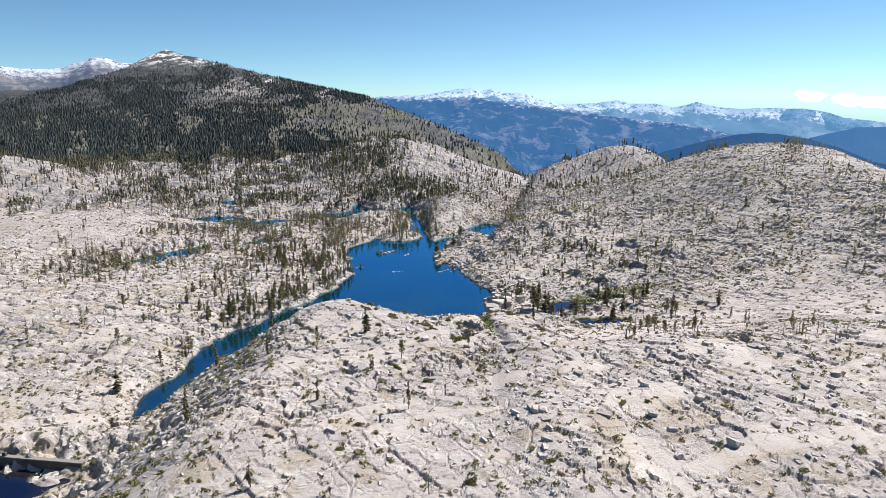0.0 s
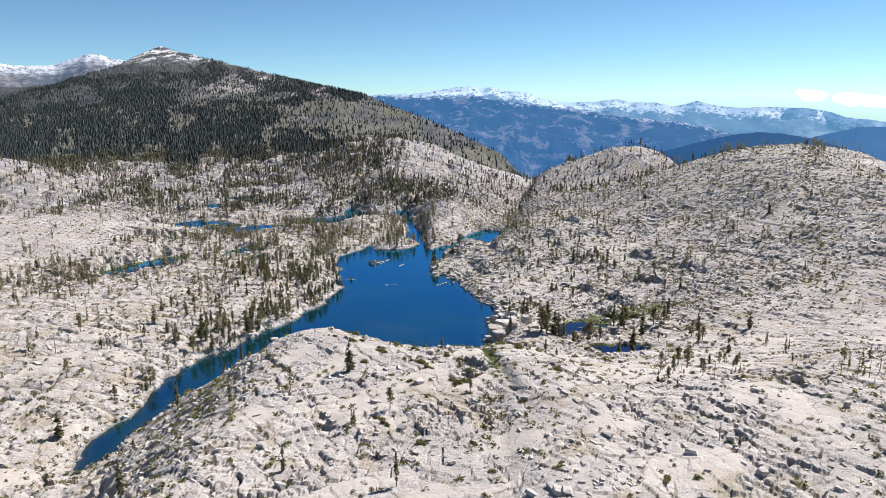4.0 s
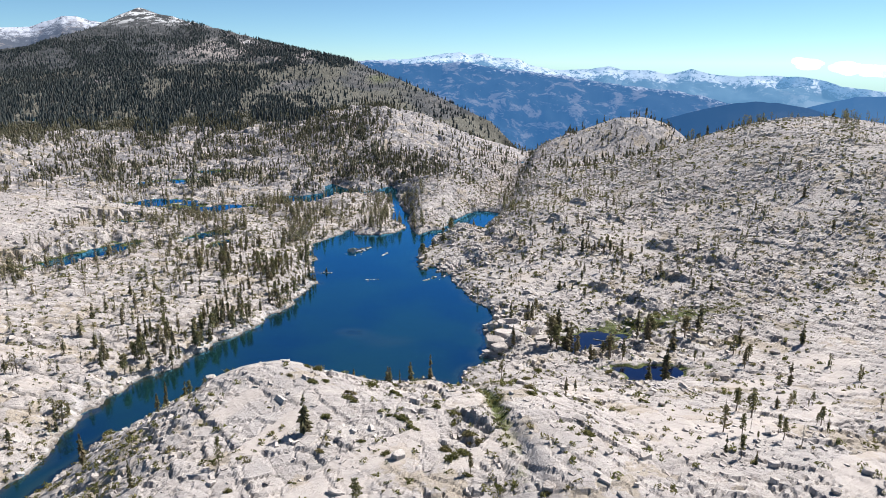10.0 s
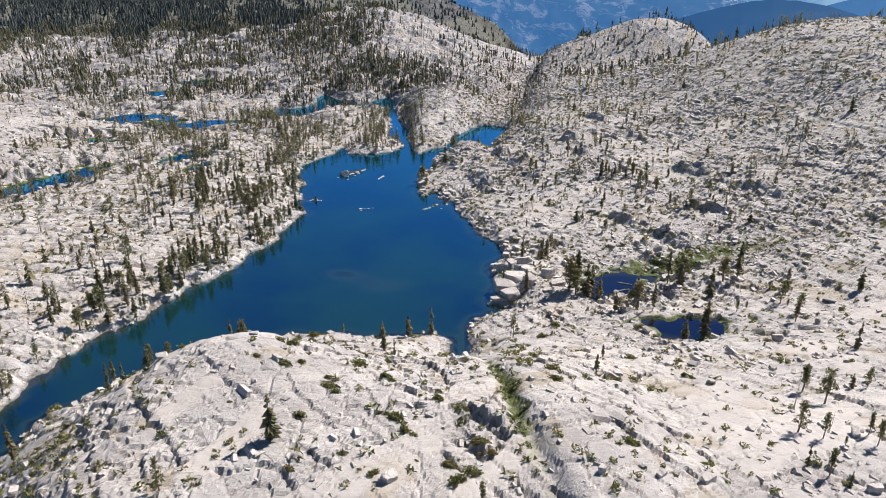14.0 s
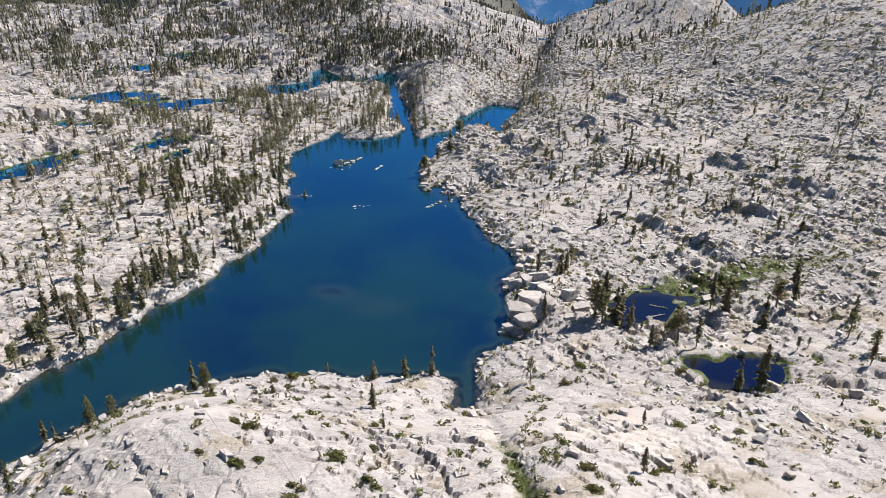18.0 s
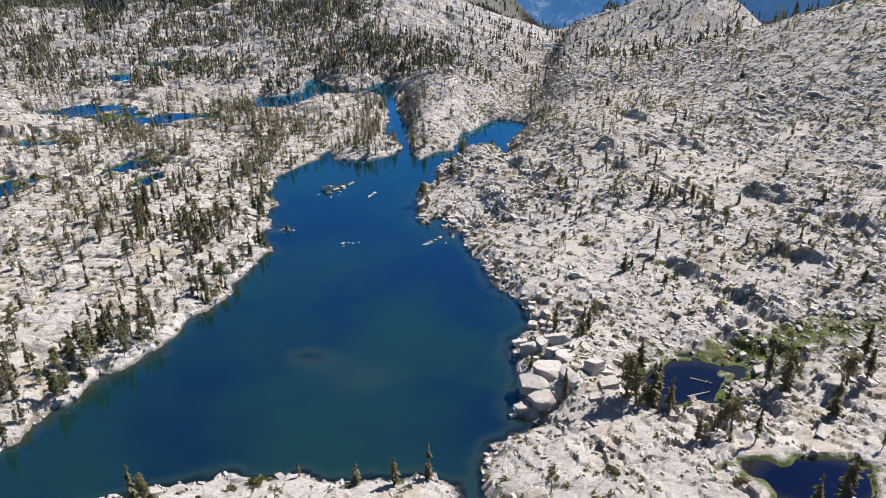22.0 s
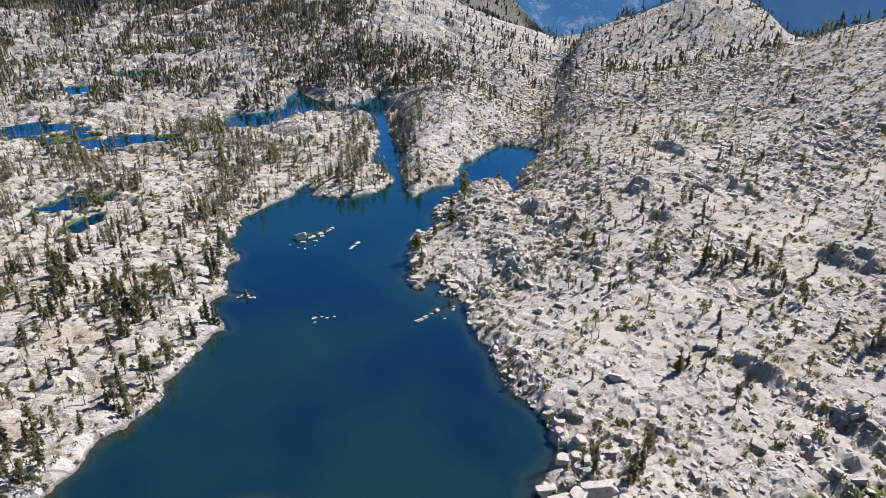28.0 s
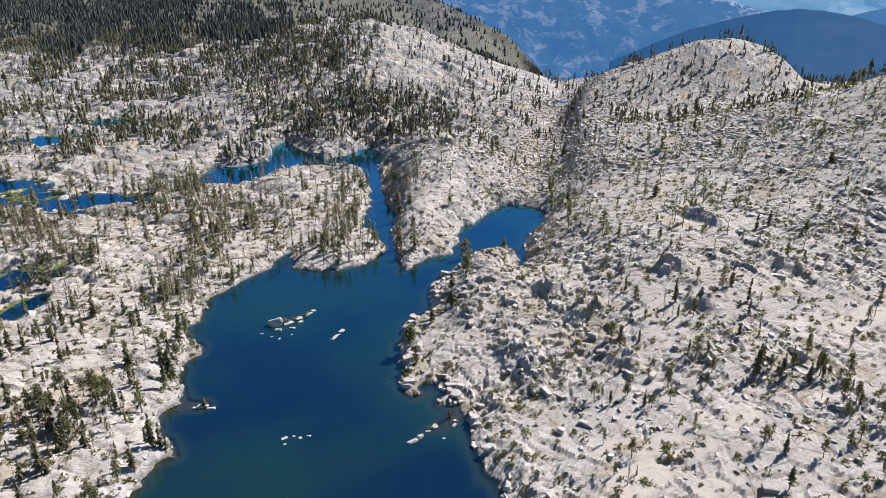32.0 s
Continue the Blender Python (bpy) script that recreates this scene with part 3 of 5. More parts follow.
# ---- ground: one sheet from behind the camera to the horizon ----
def ground_sheet():
    ys = list(np.arange(-620, -340, 8.0)) + list(np.arange(-340, 130, 0.66))
    step = 0.66
    while ys[-1] < 4850:
        step *= 1.009 if ys[-1] < 620 else 1.035
        ys.append(ys[-1] + step)
    ys = np.array(ys)
    u = np.linspace(-1, 1, 801)
    core = 0.6 * u + 0.4 * u ** 3
    skirt = 1 + np.cumsum(np.geomspace(0.01, 1.4, 14))
    core = np.concatenate([-skirt[::-1], core, skirt])
    width = 150 + 0.72 * np.maximum(ys + 440, 0)
    x = width[:, None] * core[None, :]
    y = np.repeat(ys[:, None], len(core), 1)
    shape = x.shape
    x, y = x.ravel(), y.ravel()
    rock, deep = joints(x, y)
    z, d = ground_height(x, y, True, rock)
    rows, cols = shape
    i = np.arange(rows * cols).reshape(shape)
    faces = np.stack([i[:-1, :-1], i[:-1, 1:], i[1:, 1:], i[1:, :-1]], -1).reshape(-1, 4)
    me = mesh_from("ground", np.stack([x, y, z], 1), faces, [GROUND], None, False)
    # what covers the rock: grit in hollows, turf by the tarns, woodland floor on the mountain
    deep = deep * ramp(520, 330, y)
    soil = np.clip(ramp(-0.1, 0.5, fbm(x / 9, y / 9, 4, 201)) * 0.62 + 0.5 * deep * ramp(-0.4, 0.3, fbm(x / 14, y / 14, 3, 205)), 0, 0.85) * ramp(0.5, 3, d) * ramp(760, 600, y)
    grass = np.zeros(x.shape)
    for tarn in TARNS[:11]:
        near = (np.abs(x - tarn[0]) < tarn[2] * 3) & (np.abs(y - tarn[1]) < tarn[2] * 3)
        grass[near] = np.maximum(grass[near], 0.62 * ramp(1.6, 1.02, tarn_radius(x[near], y[near], tarn)))
    meadow = hill(x, y, 88, -74, 48, 9, 1.0, 8) + hill(x, y, 22, -100, 10, 5, 0.6, 0) + hill(x, y, 13, -192, 3.2, 45, 0.9, 6) + hill(x, y, -118, -40, 22, 12, 0.45, 30) + hill(x, y, -20, 270, 40, 18, 0.5)
    meadow = meadow + hill(x, y, -450, 1128, 45, 110, 0.9) + hill(x, y, -456, 830, 45, 35, 0.8) + hill(x, y, -291, 857, 70, 40, 0.8) + hill(x, y, -150, 1500, 60, 200, 0.75) + hill(x, y, -760, 2090, 60, 60, 0.7)
    grass = np.clip(np.maximum(grass, meadow * 0.62), 0, 1)
    gorge = ramp(560, 640, y) * ramp(12, -10, z)
    wood = ramp(560, 700, y + 100 * ramp(-100, -190, x) + 60 * fbm(x / 120, y / 120, 3, 211)) * ramp(190, -60, x) * ramp(2000, 1500, y - 0.55 * (x + 400))
    bare = hill(x, y, -680, 1960, 130, 260, 1.0) + hill(x, y, -430, 1800, 70, 260, 0.9) + hill(x, y, -170, 1500, 90, 330, 0.9) + hill(x, y, -740, 1280, 130, 170, 0.8) + hill(x, y, -330, 1250, 60, 180, 0.7) + hill(x, y, 10, 1220, 90, 320, 0.8)
    wood = np.clip(np.maximum(wood - bare, gorge), 0, 1)
    float_attribute(me, "scree", np.clip(bare - 0.6 * ramp(-430, -260, x), 0, 1) * (y > 700))
    # grows with distance: lichen together with painted haze
    float_attribute(me, "lichen_haze", (0.35 + 0.65 * ramp(90, 300, y)) * ramp(900, 640, y))
    float_attribute(me, "plate", plates(x, y) * ramp(1.5, 5, d))
    float_attribute(me, "joint", deep)
    float_attribute(me, "wet", ramp(4.0, 1.0, d) * (z < 1.6))
    float_attribute(me, "upland", ramp(640, 860, y + 110 * ramp(-100, -190, x)))
    float_attribute(me, "snow", 0.7 * ramp(222, 280, z) * (y > 900) + 0.5 * hill(x, y, -640, 2150, 120, 60, 1.0))
    a = me.attributes.new("cover", "FLOAT_COLOR", "POINT")
    a.data.foreach_set("color", np.stack([soil, grass, wood, np.ones(x.shape)], 1).astype(np.float32).ravel())
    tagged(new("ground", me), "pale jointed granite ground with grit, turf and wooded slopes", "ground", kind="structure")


ground_sheet()


# ---- water ----
def lake():
    xs, ys = np.arange(-126, 56, 1.5), np.arange(-224, 304, 1.5)
    x, y = (a.ravel() for a in np.meshgrid(xs, ys))
    z, d = ground_height(x, y, False)
    i = np.arange(len(x)).reshape(len(ys), len(xs))
    faces = np.stack([i[:-1, :-1], i[:-1, 1:], i[1:, 1:], i[1:, :-1]], -1).reshape(-1, 4)
    faces = faces[(d[faces] < 5).any(1)]
    used, inverse = np.unique(faces, return_inverse=True)
    me = mesh_from("lake", np.stack([x, y, 0 * x], 1)[used], inverse.reshape(-1, 4), [LAKEWATER], None, True)
    float_attribute(me, "depth", ramp(0.0, 5.0, -z)[used])
    tagged(new("water", me), "deep blue still lake water with rocky shoals", "lake", kind="structure")


def tarn(spec, label, water=None):
    cx, cy, a, b, turn, level = spec
    n, rings = 40, (0.0, 0.4, 0.8, 1.0, 1.25, 1.6)
    verts, depth = [], []
    c, s = math.cos(radians(turn)), math.sin(radians(turn))
    for r in rings:
        for k in range(n):
            u, v = r * a * math.cos(2 * math.pi * k / n), r * b * math.sin(2 * math.pi * k / n)
            verts.append((cx + u * c - v * s, cy + u * s + v * c, level))
            depth.append(max(0.0, min(1.0, 2.3 - 1.6 * r)))
    faces = [(i * n + k, (i + 1) * n + k, (i + 1) * n + (k + 1) % n, i * n + (k + 1) % n) for i in range(len(rings) - 1) for k in range(n)]
    me = mesh_from("tarn", verts, faces, [water or TARNWATER], None, True)
    float_attribute(me, "depth", depth)
    tagged(new("water", me), label, "tarn", kind="structure")


lake()
for spec in TARNS[:2]:
    tarn(spec, "small dark peaty tarn in a grassy hollow of the granite", PEATWATER)
for spec in TARNS[2:]:
    tarn(spec, "small blue tarn in a hollow of the granite")
tarn(LOWER_TARN, "dark blue pool below a small dam", PEATWATER)


# ---- far ranges and cloud ----
def far_range(name, crest, distance, depth, drop, roughness, material, label, seed):
    """A range at a given distance from the start of the flight: its crest as azimuth and elevation in degrees."""
    az, el = np.array(crest).T
    a = np.linspace(az[0], az[-1], 300)
    top = np.interp(a, az, el)
    rows = 28
    verts, below = [], []
    for k in range(rows):
        f = k / (rows - 1)
        r = distance - depth * (1 - f)
        rr = np.radians(a)
        x, y = r * np.sin(rr), -430 + r * np.cos(rr)
        zc = 111 + distance * np.tan(np.radians(top))
        z = zc - drop * (1 - f) ** 0.9
        n = fbm(x / 420, y / 420, 5, seed)
        ridge = 1 - np.abs(fbm(x / 260, y / 260, 4, seed + 9)) * 2
        z = z + roughness * (n + 0.8 * ridge - 0.4) * (1 - f) ** 0.5 * min(1, 8 * (1 - f)) + roughness * 0.10 * fbm(x / 60, y / 60, 3, seed + 4)
        verts.append(np.stack([x, y, z], 1))
        below.append(zc - z)
    i = np.arange(rows * len(a)).reshape(rows, len(a))
    faces = np.stack([i[:-1, :-1], i[:-1, 1:], i[1:, 1:], i[1:, :-1]], -1).reshape(-1, 4)
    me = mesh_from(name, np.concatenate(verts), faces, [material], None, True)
    float_attribute(me, "below", np.concatenate(below))
    tagged(new(name, me), label, "mountains", kind="structure")


SNOWY = [(-7, 0.0), (-5.0, 0.12), (-2.6, 0.21), (-0.5, 0.48), (1.7, 0.74), (2.6, 0.54), (3.5, 0.67), (4.6, 0.34), (6.4, 0.25), (7.2, -0.21), (9.3, -0.59), (11.9, -0.5), (13.2, -0.23),
         (14.4, -0.56), (16.1, -0.54), (17.6, -0.86), (19.2, -0.45), (20.4, -0.75), (22.3, -0.98), (24.7, -0.88), (26.7, -0.92), (28.2, -1.2), (29.2, -1.57), (31.6, -1.81), (37, -2.0)]
BLUE = [(-9, -0.4), (-5.5, 0.05), (-2.6, -0.10), (2.2, -0.02), (6.2, -0.61), (9.3, -0.92), (11.9, -1.34), (15.7, -1.81), (19.4, -2.25), (21.8, -2.81), (25.2, -3.3), (36, -4.2)]
NEARBLUE = [(12, -6.5), (17.1, -4.19), (19.5, -3.49), (21.8, -2.94), (23.6, -2.7), (25.1, -2.77), (27.1, -3.02), (29.1, -3.65), (31.2, -4.6), (38, -5.4)]
EASTBLUE = [(23, -4.2), (26.3, -3.29), (27.9, -2.76), (29.9, -2.24), (31.6, -2.13), (38, -2.4)]
LEFTSNOW = [(-37, 2.3), (-32.1, 2.27), (-31.4, 2.15), (-30.1, 2.12), (-28.6, 2.15), (-27.4, 2.67), (-26.6, 2.94), (-25.7, 2.96), (-24.9, 2.69), (-24.0, 2.58), (-22, 2.0)]
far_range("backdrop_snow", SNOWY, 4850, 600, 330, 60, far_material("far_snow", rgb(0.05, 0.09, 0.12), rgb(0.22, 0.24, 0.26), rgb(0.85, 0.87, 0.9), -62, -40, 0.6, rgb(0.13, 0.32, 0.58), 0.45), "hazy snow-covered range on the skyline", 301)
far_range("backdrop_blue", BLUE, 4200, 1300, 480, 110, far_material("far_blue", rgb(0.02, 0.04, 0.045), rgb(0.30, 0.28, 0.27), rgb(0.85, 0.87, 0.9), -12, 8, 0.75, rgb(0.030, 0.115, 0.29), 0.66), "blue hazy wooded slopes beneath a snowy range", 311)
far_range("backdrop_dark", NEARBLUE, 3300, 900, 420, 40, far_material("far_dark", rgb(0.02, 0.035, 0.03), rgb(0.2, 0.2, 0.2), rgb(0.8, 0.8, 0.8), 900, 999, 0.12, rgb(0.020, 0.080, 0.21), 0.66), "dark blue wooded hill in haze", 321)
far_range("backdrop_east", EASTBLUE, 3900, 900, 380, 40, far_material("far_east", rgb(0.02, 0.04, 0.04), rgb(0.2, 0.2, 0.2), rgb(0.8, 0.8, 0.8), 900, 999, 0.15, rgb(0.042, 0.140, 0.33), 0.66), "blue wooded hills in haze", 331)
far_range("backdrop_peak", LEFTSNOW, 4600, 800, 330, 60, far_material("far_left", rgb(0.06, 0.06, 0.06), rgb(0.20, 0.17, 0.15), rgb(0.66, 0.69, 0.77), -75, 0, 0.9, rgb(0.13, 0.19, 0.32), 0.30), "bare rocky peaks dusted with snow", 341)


def cloud(puffs, distance):
    """A low bank of fair-weather cloud behind the ranges: azimuth, elevation and size of its puffs in degrees."""
    m = Nodes("cloud_glow")
    m.finish(rgb(0.9, 0.9, 0.9), 1.0, None, 0.0)
    # sunlit white put in as emission, though vapour gives off no light
    painted_glow = m.node("Emission", rgb(0.72, 0.72, 0.72), 1.0)
    body = m.node("MixShader", 0.9, m.bsdf.outputs[0], painted_glow.outputs[0])
    edge = m.step(m.noise(0.008, 6, 0.6), 0.30, 0.62, 0.0, 0.85)
    thin = m.node("MixShader", edge, m.node("BsdfTransparent").outputs[0], body.outputs[0])
    m.tree.links.new(thin.outputs[0], m.out.inputs[0])
    bm = bmesh.new()
    for az, el, wide, tall in puffs:
        a = radians(az)
        at = Vector((distance * math.sin(a), -430 + distance * math.cos(a), 111 + distance * math.tan(radians(el))))
        shape = Matrix.Translation(at) @ Matrix.Rotation(-a, 4, "Z") @ Matrix.Diagonal((distance * radians(wide), 40, distance * radians(tall), 1))
        got = bmesh.ops.create_icosphere(bm, subdivisions=4, radius=1.0, matrix=shape)
        for v in got["verts"]:
            v.co += (v.co - at) * 0.35 * noise.noise(v.co * 0.02)
    me = bpy.data.meshes.new("cloud")
    bm.to_mesh(me)
    bm.free()
    me.materials.append(m.mat)
    tagged(new("backdrop_cloud", me), "thin white cloud bank low over the far ranges", "cloud", kind="structure")


cloud([(26.9, -0.05, 1.0, 0.35), (26.3, 0.1, 0.5, 0.3), (29.6, -0.35, 1.4, 0.4), (31.5, -0.5, 1.6, 0.4), (29.2, -0.1, 0.7, 0.3), (33.5, -0.6, 1.6, 0.5)], 4900)


# ---- plants: template shapes, one unit high ----
def spire_shape(rng, branches, sides=5, girth=0.16, bare=0.08, extra=2, low=False):
    """A narrow conifer: tapered trunk, drooping sprays. Gives trunk and crown as vertices and triangles."""
    tv, tf = [], []
    for k, (zz, r) in enumerate(((0, 0.020), (0.35, 0.014), (0.75, 0.007), (0.98, 0.002))):
        for s in range(sides):
            a = 2 * math.pi * s / sides
            tv.append((r * math.cos(a), r * math.sin(a), zz - (0.03 if k == 0 else 0)))
    for k in range(3):
        for s in range(sides):
            p, q = k * sides + s, k * sides + (s + 1) % sides
            tf += [(p, q, q + sides), (p, q + sides, p + sides)]
    if low:
        tv, tf = [(0.02, 0, -0.03), (-0.01, 0.017, -0.03), (-0.01, -0.017, -0.03), (0, 0, 0.97)], [(0, 1, 3), (1, 2, 3), (2, 0, 3)]
    gaps = [rng.uniform(0.15, 0.9) for _ in range(3)]
    cv, cf = [], []
    lean = rng.uniform(-0.03, 0.03), rng.uniform(-0.03, 0.03)
    for b in range(branches):
        f = (b + rng.random()) / branches
        zz = bare + (0.985 - bare) * f
        if min(abs(zz - g) for g in gaps) < 0.035 and rng.random() < 0.8:
            continue
        length = 0.9 * girth * (1 - f) ** 0.5 * min(1.0, 0.5 + 2.2 * f) * rng.uniform(0.4, 1.35) + 0.016
        a = b * 2.4 + rng.uniform(-0.5, 0.5)
        ca, sa = math.cos(a), math.sin(a)
        droop = rng.uniform(0.5, 1.3) if low else rng.uniform(0.15, 0.7)
        for e in range(extra):
            aa = a + rng.uniform(-0.5, 0.5) * (e > 0)
            ca, sa = math.cos(aa), math.sin(aa)
            ll = length * (1 if e == 0 else rng.uniform(0.4, 0.8))
            w = ll * (rng.uniform(0.2, 0.36) if low else rng.uniform(0.11, 0.24)) + (0.012 if low else 0.006)
            up = rng.uniform(-0.02, 0.03)
            o = len(cv)
            tilt = rng.uniform(-0.6, 0.6)
            cv += [(lean[0] * zz, lean[1] * zz, zz + up + 0.02), (ca * ll * 0.55 - sa * w, sa * ll * 0.55 + ca * w, zz + up - droop * ll * 0.35 + tilt * w),
                   (ca * ll, sa * ll, zz + up - droop * ll), (ca * ll * 0.55 + sa * w, sa * ll * 0.55 - ca * w, zz + up - droop * ll * 0.35 - tilt * w),
                   (ca * ll * 0.45, sa * ll * 0.45, zz + up - droop * ll - 0.035)]
            cf += [(o, o + 1, o + 2), (o, o + 2, o + 3)] + ([] if low else [(o, o + 4, o + 2)])
    return (np.array(tv), np.array(tf)), (np.array(cv), np.array(cf))


def pine_shape(rng, clumps, tufts, bare=0.35, spread=0.2, low=False):
    """A pine with a bent trunk, bare below, and needle tufts in clumps on limbs."""
    sides, steps = (3, 2) if low else (5, 5)
    bend = rng.uniform(-0.05, 0.05), rng.uniform(-0.05, 0.05)
    axis = lambda h: (bend[0] * math.sin(h * 3), bend[1] * math.sin(h * 2.4 + 0.5) - bend[1] * math.sin(0.5))
    tv, tf = [], []
    for k in range(steps + 1):
        h = k / steps
        r = 0.022 * (1 - h) ** 0.8 + 0.002
        for s in range(sides):
            a = 2 * math.pi * s / sides
            tv.append((axis(h)[0] + r * math.cos(a), axis(h)[1] + r * math.sin(a), h * 0.97 - (0.03 if k == 0 else 0)))
    for k in range(steps):
        for s in range(sides):
            p, q = k * sides + s, k * sides + (s + 1) % sides
            tf += [(p, q, q + sides), (p, q + sides, p + sides)]
    cv, cf = [], []
    for c in range(clumps):
        h = bare + (0.97 - bare) * (c + rng.random()) / clumps
        a = c * 2.4 + rng.uniform(-0.7, 0.7)
        reach = spread * rng.uniform(0.25, 1.0) * (1.05 - (h - bare) / (1 - bare)) ** 0.5
        x, y = axis(h)[0] + math.cos(a) * reach, axis(h)[1] + math.sin(a) * reach
        z = h + rng.uniform(-0.02, 0.03)
        o = len(tv)
        bx, by = axis(h)
        tv += [(bx, by, h - 0.04), (bx, by, h - 0.025), (x, y, z)]
        tf += [(o, o + 1, o + 2)]
        size = rng.uniform(0.045, 0.08)
        for t in range(tufts):
            d = np.array([rng.gauss(0, 1), rng.gauss(0, 1), rng.gauss(0, 0.75)])
            d = d / (np.linalg.norm(d) + 1e-6)
            p = np.array([x, y, z]) + d * size * rng.uniform(0.3, 1.0) * np.array([1.2, 1.2, 0.7])
            q = np.array([rng.gauss(0, 1), rng.gauss(0, 1), rng.gauss(0, 1)]) * size * 0.36
            r = np.array([rng.gauss(0, 1), rng.gauss(0, 1), rng.gauss(0, 1)]) * size * 0.36
            o = len(cv)
            cv += [tuple(p - q), tuple(p + q), tuple(p + r)]
            cf += [(o, o + 1, o + 2)]
    return (np.array(tv), np.array(tf)), (np.array(cv), np.array(cf))


def snag_shape(rng, limbs):
    trunk, _ = spire_shape(rng, 1)
    cv, cf = [], []
    for b in range(limbs):
        h = rng.uniform(0.3, 0.95)
        a = rng.uniform(0, 6.28)
        ln = 0.14 * (1.1 - h) * rng.uniform(0.5, 1.4)
        o = len(cv)
        cv += [(0, 0, h), (0, 0, h + 0.014), (math.cos(a) * ln, math.sin(a) * ln, h + rng.uniform(-0.05, 0.06)), (math.cos(a + 0.12) * ln * 0.6, math.sin(a + 0.12) * ln * 0.6, h)]
        cf += [(o, o + 1, o + 2), (o, o + 2, o + 3)]
    return trunk, (np.array(cv), np.array(cf))


def shrub_shape(rng, leaves, leaf=0.065):
    """A low spreading bush one unit across, made of small leaf sprays."""
    cv, cf = [], []
    lobes = [(rng.uniform(-0.3, 0.3), rng.uniform(-0.25, 0.25), rng.uniform(0.18, 0.3)) for _ in range(5)]
    for k in range(leaves):
        lx, ly, lr = lobes[k % 5]
        d = np.array([rng.gauss(0, 1), rng.gauss(0, 1), abs(rng.gauss(0, 0.8))])
        d = d / (np.linalg.norm(d) + 1e-6)
        p = np.array([lx, ly, 0.0]) + d * lr * rng.uniform(0.55, 1.05) * np.array([1, 1, 1.1])
        p[2] = max(p[2], 0.01)
        q = np.array([rng.gauss(0, 1), rng.gauss(0, 1), rng.gauss(0, 0.7)]) * leaf
        r = np.array([rng.gauss(0, 1), rng.gauss(0, 1), rng.gauss(0, 0.7)]) * leaf
        o = len(cv)
        cv += [tuple(p - q), tuple(p + q), tuple(p + r)]
        cf += [(o, o + 1, o + 2)]
    return np.array(cv), np.array(cf)


def boulder_shape(rng, level):
    """A jointed granite block: a ball cut by a handful of planes, edges worn by noise."""
    bm = bmesh.new()
    bmesh.ops.create_icosphere(bm, subdivisions=level, radius=1.0)
    planes = []
    for k in range(12):
        n = Vector((rng.gauss(0, 1), rng.gauss(0, 1), rng.gauss(0, 0.8)))
        if k < 6:
            n = Vector((rng.gauss(0, 0.18), rng.gauss(0, 0.18), rng.gauss(0, 0.18)))
            n[k % 3] = 1 if k < 3 else -1
        planes.append((n.normalized(), rng.uniform(0.48, 0.66) if k < 6 else rng.uniform(0.66, 0.85)))
    squash = Vector((rng.uniform(0.8, 1.25), rng.uniform(0.65, 1.0), rng.uniform(0.55, 0.85)))
    seed = Vector((rng.uniform(0, 50), rng.uniform(0, 50), 0))
    for v in bm.verts:
        p = v.co.copy()
        for n, d in planes:
            over = p.dot(n) - d
            if over > 0:
                p -= n * over * 0.97
        p += p.normalized() * 0.06 * noise.noise(p * 2.5 + seed)
        v.co = Vector((p.x * squash.x, p.y * squash.y, p.z * squash.z))
    bmesh.ops.triangulate(bm, faces=bm.faces)
    bm.verts.index_update()
    out = np.array([v.co[:] for v in bm.verts]), np.array([[v.index for v in f.verts] for f in bm.faces])
    bm.free()
    return out


def strewn(name, shapes, spots, materials, label, category, sink=0.0):
    """One object of kind stuff: each spot (x, y, z, size, width, turn, shape number) gets a copy of a shape (vertices, triangles, material numbers)."""
    vs, fs, ms, base = [], [], [], 0
    for k, (v, f, mi) in enumerate(shapes):
        sel = spots[spots[:, 6].astype(int) == k]
        if not len(sel):
            continue
        c, s = np.cos(sel[:, 5])[:, None], np.sin(sel[:, 5])[:, None]
        wide, tall = (sel[:, 3] * sel[:, 4])[:, None], sel[:, 3][:, None]
        x = sel[:, 0:1] + wide * (v[None, :, 0] * c - v[None, :, 1] * s)
        y = sel[:, 1:2] + wide * (v[None, :, 0] * s + v[None, :, 1] * c)
        z = sel[:, 2:3] - sink + tall * v[None, :, 2]
        vs.append(np.stack([x, y, z], -1).reshape(-1, 3))
        fs.append((f[None] + (np.arange(len(sel)) * len(v))[:, None, None] + base).reshape(-1, 3))
        ms.append(np.tile(mi, len(sel)))
        base += len(sel) * len(v)
    me = mesh_from(name, np.concatenate(vs), np.concatenate(fs), materials, np.concatenate(ms))
    return tagged(new(name, me), label, category, kind="stuff")


def joined(trunk, crown):
    v = np.concatenate([trunk[0], crown[0]])
    f = np.concatenate([trunk[1], crown[1] + len(trunk[0])])
    return v, f, np.concatenate([np.zeros(len(trunk[1]), int), np.ones(len(crown[1]), int)])


rng = random.Random(11)
gen = np.random.RandomState(7)


